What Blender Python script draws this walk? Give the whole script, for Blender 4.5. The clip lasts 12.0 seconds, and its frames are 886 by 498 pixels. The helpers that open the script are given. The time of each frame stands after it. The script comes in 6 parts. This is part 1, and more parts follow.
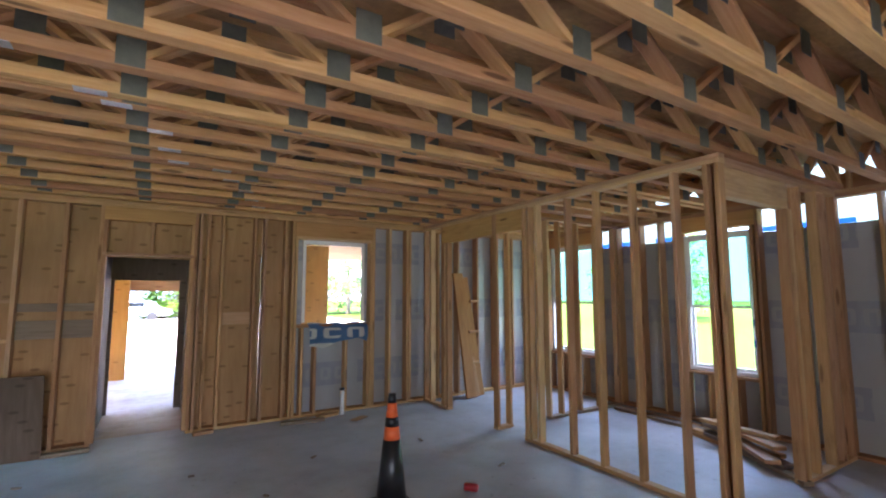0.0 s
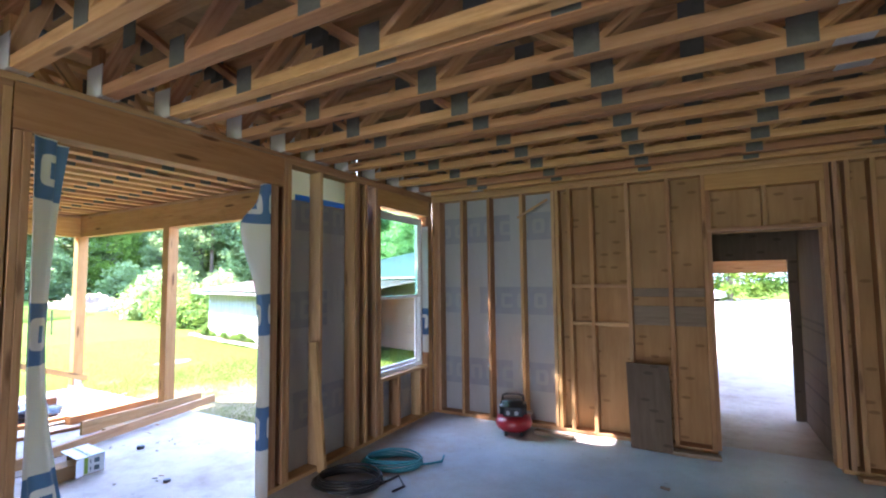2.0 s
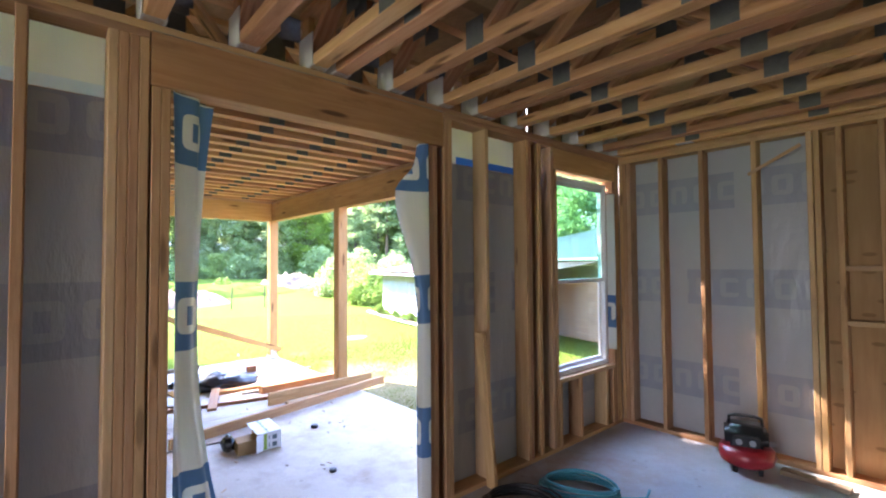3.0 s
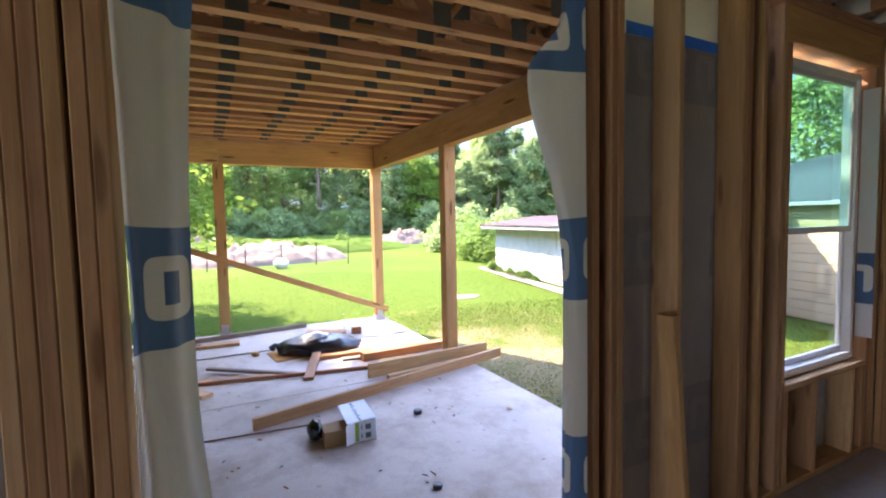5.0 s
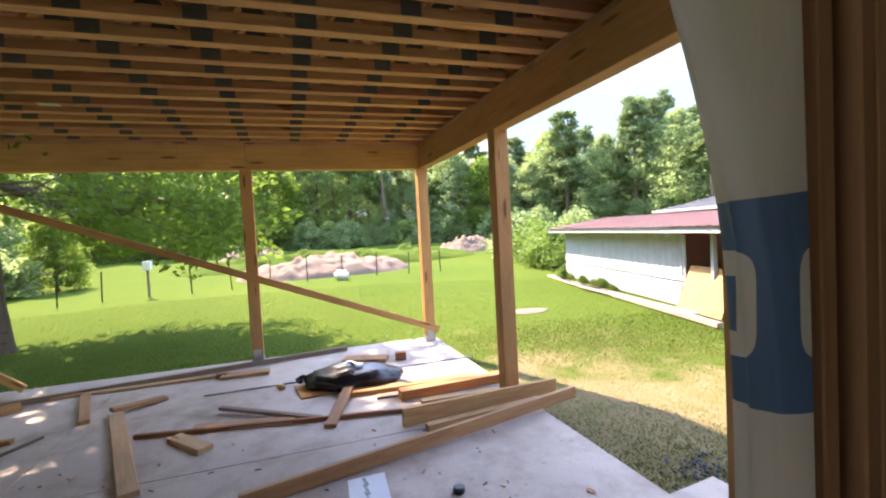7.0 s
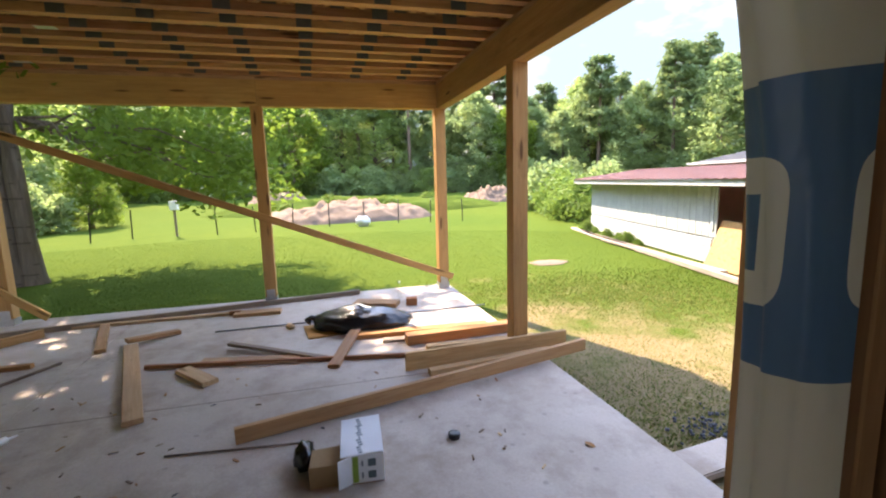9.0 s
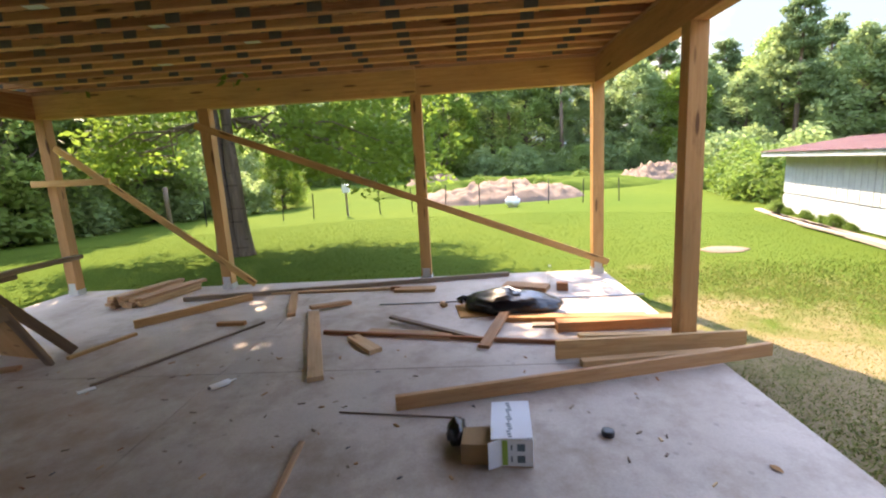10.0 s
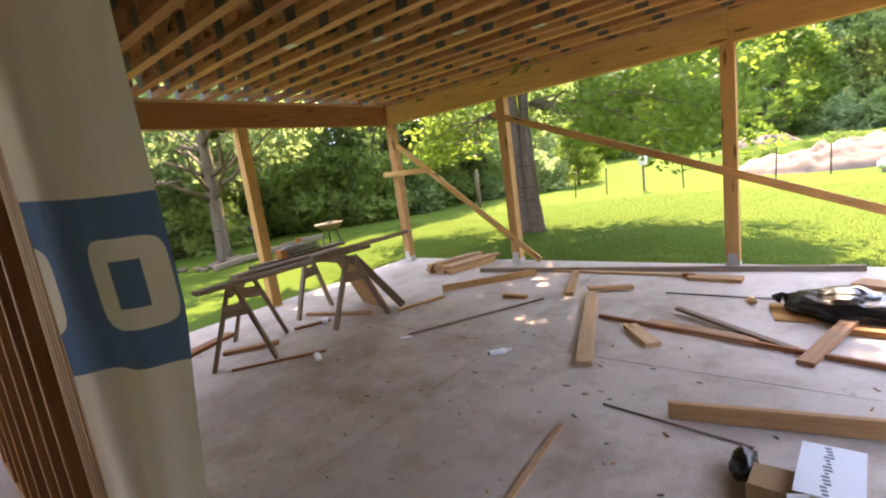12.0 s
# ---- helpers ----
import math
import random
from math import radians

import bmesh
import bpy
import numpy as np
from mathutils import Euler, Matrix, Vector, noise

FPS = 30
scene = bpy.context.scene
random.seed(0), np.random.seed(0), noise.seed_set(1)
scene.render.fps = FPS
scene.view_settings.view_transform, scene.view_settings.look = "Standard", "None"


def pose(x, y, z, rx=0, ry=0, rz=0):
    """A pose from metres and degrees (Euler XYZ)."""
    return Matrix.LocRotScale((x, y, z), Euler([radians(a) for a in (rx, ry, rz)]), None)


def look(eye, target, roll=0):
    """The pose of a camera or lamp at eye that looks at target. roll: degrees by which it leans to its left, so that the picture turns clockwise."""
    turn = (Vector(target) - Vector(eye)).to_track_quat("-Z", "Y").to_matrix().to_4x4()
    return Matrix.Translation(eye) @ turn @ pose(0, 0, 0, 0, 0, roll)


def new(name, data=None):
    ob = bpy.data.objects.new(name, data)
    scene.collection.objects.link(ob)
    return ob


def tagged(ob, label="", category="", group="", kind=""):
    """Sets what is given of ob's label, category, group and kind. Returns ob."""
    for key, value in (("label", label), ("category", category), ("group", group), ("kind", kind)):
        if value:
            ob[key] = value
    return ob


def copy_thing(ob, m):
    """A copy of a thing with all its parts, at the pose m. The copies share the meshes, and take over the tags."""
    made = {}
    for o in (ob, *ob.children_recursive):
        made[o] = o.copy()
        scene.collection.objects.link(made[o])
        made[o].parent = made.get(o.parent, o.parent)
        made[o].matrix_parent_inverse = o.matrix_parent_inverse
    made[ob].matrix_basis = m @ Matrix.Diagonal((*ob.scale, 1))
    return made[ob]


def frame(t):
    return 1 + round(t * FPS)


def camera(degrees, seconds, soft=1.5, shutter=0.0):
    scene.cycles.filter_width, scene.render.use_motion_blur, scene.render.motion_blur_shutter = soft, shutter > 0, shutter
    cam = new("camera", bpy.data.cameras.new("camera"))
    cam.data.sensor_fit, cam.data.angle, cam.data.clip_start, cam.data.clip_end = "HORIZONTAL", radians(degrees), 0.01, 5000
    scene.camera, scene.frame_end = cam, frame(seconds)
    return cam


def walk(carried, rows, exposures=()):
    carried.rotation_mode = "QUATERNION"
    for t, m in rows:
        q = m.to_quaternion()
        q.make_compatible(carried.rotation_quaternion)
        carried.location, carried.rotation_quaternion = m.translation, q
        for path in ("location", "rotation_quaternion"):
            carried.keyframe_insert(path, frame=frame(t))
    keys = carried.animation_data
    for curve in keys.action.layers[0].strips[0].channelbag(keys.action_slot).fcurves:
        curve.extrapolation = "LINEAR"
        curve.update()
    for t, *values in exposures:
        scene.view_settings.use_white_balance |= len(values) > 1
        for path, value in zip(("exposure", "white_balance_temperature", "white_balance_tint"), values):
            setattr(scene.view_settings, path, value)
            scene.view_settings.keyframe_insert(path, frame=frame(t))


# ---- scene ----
cam = camera(88.2, 12.0, 2.1)
PATH = [
    (0, (0.542, 0.147, 1.663), (1.596, 1.835, 1.862), -0.1),
    (0.5, (0.543, 0.509, 1.697), (1.114, 2.421, 1.837), 0.3),
    (1, (0.401, 0.869, 1.677), (0.303, 2.86, 1.831), 0.5),
    (1.5, (0.181, 1.128, 1.678), (-0.437, 3.023, 1.834), -0.5),
    (2, (-0.106, 1.459, 1.686), (-1.074, 3.205, 1.82), -0.6),
    (2.5, (-0.41, 1.775, 1.662), (-1.742, 3.264, 1.758), 0.1),
    (3, (-0.715, 2.048, 1.659), (-2.224, 3.359, 1.724), -0.4),
    (3.2, (-0.833, 2.156, 1.67), (-2.398, 3.399, 1.729), -0.6),
    (4.8, (-1.643, 2.611, 1.664), (-3.417, 3.531, 1.578), -1.2),
    (5, (-1.762, 2.681, 1.585), (-3.54, 3.589, 1.462), -1.1),
    (5.5, (-2.051, 2.915, 1.54), (-3.859, 3.751, 1.359), -1.8),
    (6, (-2.229, 3.114, 1.592), (-4.095, 3.824, 1.474), -3.5),
    (6.5, (-2.481, 3.2, 1.586), (-4.365, 3.868, 1.524), -3.2),
    (8.3, (-2.791, 3.48, 1.495), (-4.711, 4.014, 1.318), -2.5),
    (8.5, (-2.806, 3.473, 1.501), (-4.712, 4.038, 1.283), -1.8),
    (9, (-2.782, 3.473, 1.487), (-4.691, 3.992, 1.192), -1.5),
    (9.5, (-2.773, 3.441, 1.496), (-4.724, 3.715, 1.153), -2.0),
    (10, (-2.818, 3.448, 1.518), (-4.783, 3.328, 1.163), -3.3),
    (10.5, (-2.892, 3.499, 1.546), (-4.787, 2.963, 1.2), -4.7),
    (11, (-2.908, 3.556, 1.555), (-4.667, 2.666, 1.221), -6.2),
    (11.5, (-2.932, 3.59, 1.551), (-4.567, 2.488, 1.215), -7.7),
    (12, (-2.952, 3.578, 1.545), (-4.462, 2.311, 1.206), -7.9),
]
walk(cam, [(t, look(eye, target, roll)) for t, eye, target, roll in PATH],
     [(0, 5.55, 6300, 22), (0.7, 5.75, 6200, 22), (1.1, 5.7, 6200, 22), (1.5, 5.25, 6200, 21), (3.0, 5.25, 6600, 23), (4.8, 4.4, 7000, 25), (6.0, 3.95, 7700, 26), (7.0, 3.75, 8100, 23), (8.3, 3.6, 8500, 20), (9.5, 3.6, 8600, 20), (10.5, 3.9, 9000, 25), (11.2, 4.25, 9300, 27), (12.0, 4.3, 9300, 27)])

# ---------------------------------------------------------------- world and sun
SUN_TO = Vector((-0.97, -0.34, 1.0)).normalized()
world = bpy.data.worlds.new("sky")
scene.world = world
world.use_nodes = True
wn, wl = world.node_tree.nodes, world.node_tree.links
sky = wn.new("ShaderNodeTexSky")
sky.sky_type, sky.sun_disc = "NISHITA", False
sky.sun_elevation = math.asin(SUN_TO.z)
sky.sun_rotation = math.atan2(SUN_TO.x, SUN_TO.y)
sky.air_density, sky.dust_density, sky.ozone_density = 1.0, 0.5, 1.6
wc = wn.new("ShaderNodeTexCoord")
wm = wn.new("ShaderNodeMapping")
wm.inputs["Scale"].default_value = (1.6, 1.6, 4.5)
wnz = wn.new("ShaderNodeTexNoise")
wnz.inputs["Scale"].default_value, wnz.inputs["Detail"].default_value, wnz.inputs["Roughness"].default_value = 1.7, 8, 0.58
wr = wn.new("ShaderNodeValToRGB")
wr.color_ramp.elements[0].position, wr.color_ramp.elements[1].position = 0.50, 0.78
wmix = wn.new("ShaderNodeMixRGB")
wmix.inputs[2].default_value = (6.5, 6.6, 6.8, 1)
wl.new(wc.outputs["Generated"], wm.inputs[0])
wl.new(wm.outputs[0], wnz.inputs["Vector"])
wl.new(wnz.outputs[0], wr.inputs[0])
wl.new(wr.outputs[0], wmix.inputs[0])
wtint = wn.new("ShaderNodeMixRGB")
wtint.blend_type = "MULTIPLY"
wtint.inputs[0].default_value, wtint.inputs[2].default_value = 1.0, (0.66, 0.83, 1.0, 1)
wl.new(sky.outputs[0], wtint.inputs[1])
wl.new(wtint.outputs[0], wmix.inputs[1])
wl.new(wmix.outputs[0], wn["Background"].inputs[0])
wn["Background"].inputs[1].default_value = 0.15



def sky_backdrop():
    """A far ring of pale blue summer sky with soft clouds, beyond the woods."""
    bm = bmesh.new()
    n, r = 64, 150.0
    rows = [[bm.verts.new((r * math.cos(2 * math.pi * k / n), r * math.sin(2 * math.pi * k / n), z)) for k in range(n)] for z in (-2.0, 30.0, 62.0)]
    for a, b in zip(rows, rows[1:]):
        for k in range(n):
            bm.faces.new((a[k], a[(k + 1) % n], b[(k + 1) % n], b[k]))
    me = bpy.data.meshes.new("backdrop")
    bm.to_mesh(me)
    bm.free()
    mat = bpy.data.materials.new("far_sky")
    mat.use_nodes = True
    nt = mat.node_tree
    nt.nodes.clear()
    tc, mp = nt.nodes.new("ShaderNodeTexCoord"), nt.nodes.new("ShaderNodeMapping")
    mp.inputs["Scale"].default_value = (1.0, 1.0, 2.2)
    nz, cr = nt.nodes.new("ShaderNodeTexNoise"), nt.nodes.new("ShaderNodeValToRGB")
    nz.inputs["Scale"].default_value, nz.inputs["Detail"].default_value, nz.inputs["Roughness"].default_value = 0.022, 7, 0.55
    cr.color_ramp.elements[0].position, cr.color_ramp.elements[1].position = 0.47, 0.66
    cr.color_ramp.elements[0].color, cr.color_ramp.elements[1].color = (0.36, 0.58, 0.86, 1), (0.95, 0.97, 1.0, 1)
    em, out = nt.nodes.new("ShaderNodeEmission"), nt.nodes.new("ShaderNodeOutputMaterial")
    em.inputs[1].default_value = 0.16
    nt.links.new(tc.outputs["Object"], mp.inputs[0])
    nt.links.new(mp.outputs[0], nz.inputs["Vector"])
    nt.links.new(nz.outputs[0], cr.inputs[0])
    nt.links.new(cr.outputs[0], em.inputs[0])
    nt.links.new(em.outputs[0], out.inputs[0])
    me.materials.append(mat)
    return tagged(new("backdrop", me), "pale blue summer sky with soft white clouds", "sky", kind="structure")


sky_backdrop()

sun = new("sun", bpy.data.lights.new("sun", "SUN"))
sun.data.energy, sun.data.angle, sun.data.color = 1.8, radians(0.55), (1.0, 0.93, 0.82)
sun.matrix_world = look(SUN_TO * 60, (0, 0, 0))


def daylight(name, y0, y1, z0, z1, watts):
    """Sky light entering by a window of the east wall."""
    ob = new(name, bpy.data.lights.new(name, "AREA"))
    ob.data.shape, ob.data.size, ob.data.size_y = "RECTANGLE", y1 - y0, z1 - z0
    ob.data.energy, ob.data.color = watts, (0.88, 0.95, 1.0)
    ob.matrix_world = look((6.83, (y0 + y1) / 2, (z0 + z1) / 2), (0, (y0 + y1) / 2, (z0 + z1) / 2 - 0.6))
    return ob


daylight("window_daylight", 2.92, 3.68, 0.72, 2.40, 0.4)
daylight("window_daylight", 5.30, 6.20, 0.72, 2.44, 0.7)
# Fill lamp added to brighten the room, standing in an assumed south opening
south = new("opening_fill", bpy.data.lights.new("opening_fill", "AREA"))
south.data.shape, south.data.size, south.data.size_y, south.data.energy, south.data.color = "RECTANGLE", 2.8, 2.3, 3.6, (0.88, 0.94, 1.0)
south.matrix_world = look((-0.9, -3.0, 1.22), (-1.0, 0.6, 0.5))


# ---------------------------------------------------------------- materials
class Mat:
    """A small builder for node materials."""

    def __init__(self, name):
        self.m = bpy.data.materials.new(name)
        self.m.use_nodes = True
        self.t = self.m.node_tree
        self.p = self.t.nodes["Principled BSDF"]
        self.out = self.t.nodes["Material Output"]

    def n(self, kind, **inputs):
        node = self.t.nodes.new(kind)
        for k, v in inputs.items():
            node.inputs[k.replace("_", " ")].default_value = v
        return node

    def link(self, a, b):
        self.t.links.new(a, b)

    def coords(self, scale, space="Object", offset=True):
        tc = self.n("ShaderNodeTexCoord")
        mp = self.n("ShaderNodeMapping")
        mp.inputs["Scale"].default_value = scale
        self.link(tc.outputs[space], mp.inputs[0])
        if offset:
            oi = self.n("ShaderNodeObjectInfo")
            mul = self.n("ShaderNodeMath")
            mul.operation = "MULTIPLY"
            mul.inputs[1].default_value = 37.0
            self.link(oi.outputs["Random"], mul.inputs[0])
            self.link(mul.outputs[0], mp.inputs["Location"])
        return mp.outputs[0]

    def noise(self, vec, scale, detail=4.0, rough=0.55, lo=0.3, hi=0.7):
        nz = self.n("ShaderNodeTexNoise", Scale=scale, Detail=detail, Roughness=rough)
        self.link(vec, nz.inputs["Vector"])
        mr = self.n("ShaderNodeMapRange")
        mr.inputs[1].default_value, mr.inputs[2].default_value = lo, hi
        self.link(nz.outputs[0], mr.inputs[0])
        return mr.outputs[0]

    def mix(self, fac, a, b, mode="MIX"):
        mx = self.n("ShaderNodeMixRGB")
        mx.blend_type = mode
        for s, v in ((0, fac), (1, a), (2, b)):
            if isinstance(v, bpy.types.NodeSocket):
                self.link(v, mx.inputs[s])
            elif s == 0:
                mx.inputs[0].default_value = v
            else:
                mx.inputs[s].default_value = (*v, 1)
        return mx.outputs[0]

    def math(self, op, a, b=None, c=None):
        nd = self.n("ShaderNodeMath")
        nd.operation = op
        for i, v in enumerate((a, b, c)):
            if v is None:
                continue
            if isinstance(v, bpy.types.NodeSocket):
                self.link(v, nd.inputs[i])
            else:
                nd.inputs[i].default_value = v
        return nd.outputs[0]

    def done(self, color, rough=0.7, metal=0.0, bump=None, strength=0.2, dist=0.01, spec=None):
        if isinstance(color, bpy.types.NodeSocket):
            self.link(color, self.p.inputs["Base Color"])
        else:
            self.p.inputs["Base Color"].default_value = (*color, 1)
        if isinstance(rough, bpy.types.NodeSocket):
            self.link(rough, self.p.inputs["Roughness"])
        else:
            self.p.inputs["Roughness"].default_value = rough
        self.p.inputs["Metallic"].default_value = metal
        if spec is None:
            spec = 0.5 if isinstance(rough, bpy.types.NodeSocket) or rough < 0.7 else 0.2
        self.p.inputs["Specular IOR Level"].default_value = spec
        if bump is not None:
            b = self.n("ShaderNodeBump", Strength=strength, Distance=dist)
            self.link(bump, b.inputs["Height"])
            self.link(b.outputs[0], self.p.inputs["Normal"])
        return self.m

    def random(self):
        return self.n("ShaderNodeObjectInfo").outputs["Random"]


def lumber_mat(name, light, dark, knots=0.6, rough=0.75, spread=0.35):
    """Sawn softwood, its grain along the piece's own x axis."""
    m = Mat(name)
    v = m.coords((0.55, 9.0, 9.0))
    grain = m.noise(v, 5.0, 6.0, 0.6, 0.3, 0.7)
    v2 = m.coords((0.6, 2.0, 2.0))
    broad = m.noise(v2, 1.6, 3.0, 0.5, 0.32, 0.68)
    c = m.mix(grain, light, dark)
    c = m.mix(m.math("MULTIPLY", broad, 0.6), c, tuple(x * 0.58 for x in light))
    # smudges of mud and water marks
    smear = m.noise(m.coords((0.8, 3.0, 3.0)), 3.1, 7.0, 0.7, 0.54, 0.74)
    c = m.mix(m.math("MULTIPLY", smear, 0.5), c, tuple(x * 0.42 for x in dark))
    # knots
    vk = m.coords((1.5, 9.0, 9.0))
    vo = m.n("ShaderNodeTexVoronoi", Scale=1.0)
    m.link(vk, vo.inputs["Vector"])
    mr = m.n("ShaderNodeMapRange")
    mr.inputs[1].default_value, mr.inputs[2].default_value = 0.10, 0.17
    mr.inputs[3].default_value, mr.inputs[4].default_value = knots, 0.0
    m.link(vo.outputs["Distance"], mr.inputs[0])
    c = m.mix(mr.outputs[0], c, (0.10, 0.045, 0.02))
    # each piece a little different
    hv = m.n("ShaderNodeHueSaturation")
    rnd = m.random()
    m.link(m.math("MULTIPLY_ADD", rnd, spread, 1.0 - spread * 0.6), hv.inputs["Value"])
    m.link(m.math("MULTIPLY_ADD", rnd, 0.02, 0.49), hv.inputs["Hue"])
    m.link(c, hv.inputs["Color"])
    return m.done(hv.outputs[0], rough, 0.0, grain, 0.25, 0.003)


def panel_mat(name, light, dark, vertical=True, chips=False):
    m = Mat(name)
    sc = (6.0, 6.0, 0.7) if vertical else (5.0, 5.0, 5.0)
    v = m.coords(sc)
    grain = m.noise(v, 3.0, 6.0, 0.6, 0.3, 0.72)
    broad = m.noise(m.coords((1, 1, 1)), 1.3, 3.0, 0.5, 0.35, 0.65)
    c = m.mix(grain, light, dark)
    if chips:
        vo = m.n("ShaderNodeTexVoronoi", Scale=22.0)
        m.link(m.coords((1, 2.2, 1)), vo.inputs["Vector"])
        sep = m.n("ShaderNodeSeparateColor")
        m.link(vo.outputs["Color"], sep.inputs[0])
        c = m.mix(m.math("MULTIPLY", sep.outputs[0], 0.6), c, tuple(x * 0.55 for x in light))
    c = m.mix(m.math("MULTIPLY", broad, 0.6), c, tuple(x * 0.55 for x in light))
    # small round patches of the veneer
    vo = m.n("ShaderNodeTexVoronoi", Scale=2.2)
    vo.voronoi_dimensions = "2D"
    at, flat = m.n("ShaderNodeSeparateXYZ"), m.n("ShaderNodeCombineXYZ")
    m.link(m.coords((1.2, 1.0, 3.2)), at.inputs[0])
    m.link(at.outputs[0], flat.inputs[0])
    m.link(at.outputs[2], flat.inputs[1])
    m.link(flat.outputs[0], vo.inputs["Vector"])
    mr = m.n("ShaderNodeMapRange")
    mr.inputs[1].default_value, mr.inputs[2].default_value = 0.09, 0.13
    mr.inputs[3].default_value, mr.inputs[4].default_value = 0.55, 0.0
    m.link(vo.outputs["Distance"], mr.inputs[0])
    c = m.mix(mr.outputs[0], c, tuple(x * 0.4 for x in dark))
    return m.done(c, 0.8, 0.0, grain, 0.2, 0.003)


def plain_mat(name, color, rough=0.6, metal=0.0, vary=0.25, scale=6.0, strength=0.1):
    m = Mat(name)
    a = m.noise(m.coords((1, 1, 1)), scale, 5.0, 0.6)
    b = m.noise(m.coords((1, 1, 1)), scale * 9, 3.0, 0.6)
    c = m.mix(m.math("MULTIPLY", a, vary), color, tuple(x * 0.5 for x in color))
    c = m.mix(m.math("MULTIPLY", b, vary * 0.5), c, tuple(min(1, x * 1.4) for x in color))
    return m.done(c, rough, metal, b, strength, 0.004)


def concrete_mat(name, light, dark, tint, stain=0.5, dust=None):
    m = Mat(name)
    v = m.coords((1, 1, 1), offset=False)
    a = m.noise(v, 0.7, 5.0, 0.6, 0.35, 0.68)
    b = m.noise(v, 3.3, 6.0, 0.65, 0.35, 0.7)
    g = m.noise(v, 60.0, 3.0, 0.6)
    c = m.mix(a, light, dark)
    c = m.mix(m.math("MULTIPLY", b, 0.45), c, tint)
    c = m.mix(m.math("MULTIPLY", g, 0.25), c, tuple(x * 0.7 for x in dark))
    # dried mud and drips
    s = m.noise(m.coords((1, 1, 1), offset=False), 1.7, 8.0, 0.74, 0.47, 0.68)
    c = m.mix(m.math("MULTIPLY", s, stain), c, (0.21, 0.135, 0.085))
    if dust:
        # trodden sawdust round one spot
        sp = m.n("ShaderNodeSeparateXYZ")
        m.link(v, sp.inputs[0])
        dx, dy = m.math("SUBTRACT", sp.outputs[0], dust[0]), m.math("SUBTRACT", sp.outputs[1], dust[1])
        d = m.math("SQRT", m.math("ADD", m.math("MULTIPLY", dx, dx), m.math("MULTIPLY", dy, dy)))
        ring = m.n("ShaderNodeMapRange")
        ring.inputs[1].default_value, ring.inputs[2].default_value = 0.2, dust[2]
        ring.inputs[3].default_value, ring.inputs[4].default_value = 1.0, 0.0
        m.link(d, ring.inputs[0])
        grit = m.noise(v, 2.6, 8.0, 0.72, 0.40, 0.66)
        c = m.mix(m.math("MULTIPLY", m.math("MULTIPLY", ring.outputs[0], grit), 0.75), c, (0.30, 0.185, 0.105))
    vo = m.n("ShaderNodeTexVoronoi", Scale=5.5)
    m.link(v, vo.inputs["Vector"])
    mr = m.n("ShaderNodeMapRange")
    mr.inputs[1].default_value, mr.inputs[2].default_value = 0.05, 0.11
    mr.inputs[3].default_value, mr.inputs[4].default_value = 0.35, 0.0
    m.link(vo.outputs["Distance"], mr.inputs[0])
    c = m.mix(mr.outputs[0], c, (0.12, 0.10, 0.09))
    rr = m.math("MULTIPLY_ADD", a, 0.25, 0.5)
    return m.done(c, rr, 0.0, m.math("ADD", m.math("MULTIPLY", b, 0.6), m.math("MULTIPLY", g, 0.3)), 0.25, 0.004, 0.25 if stain > 0.5 else 0.5)


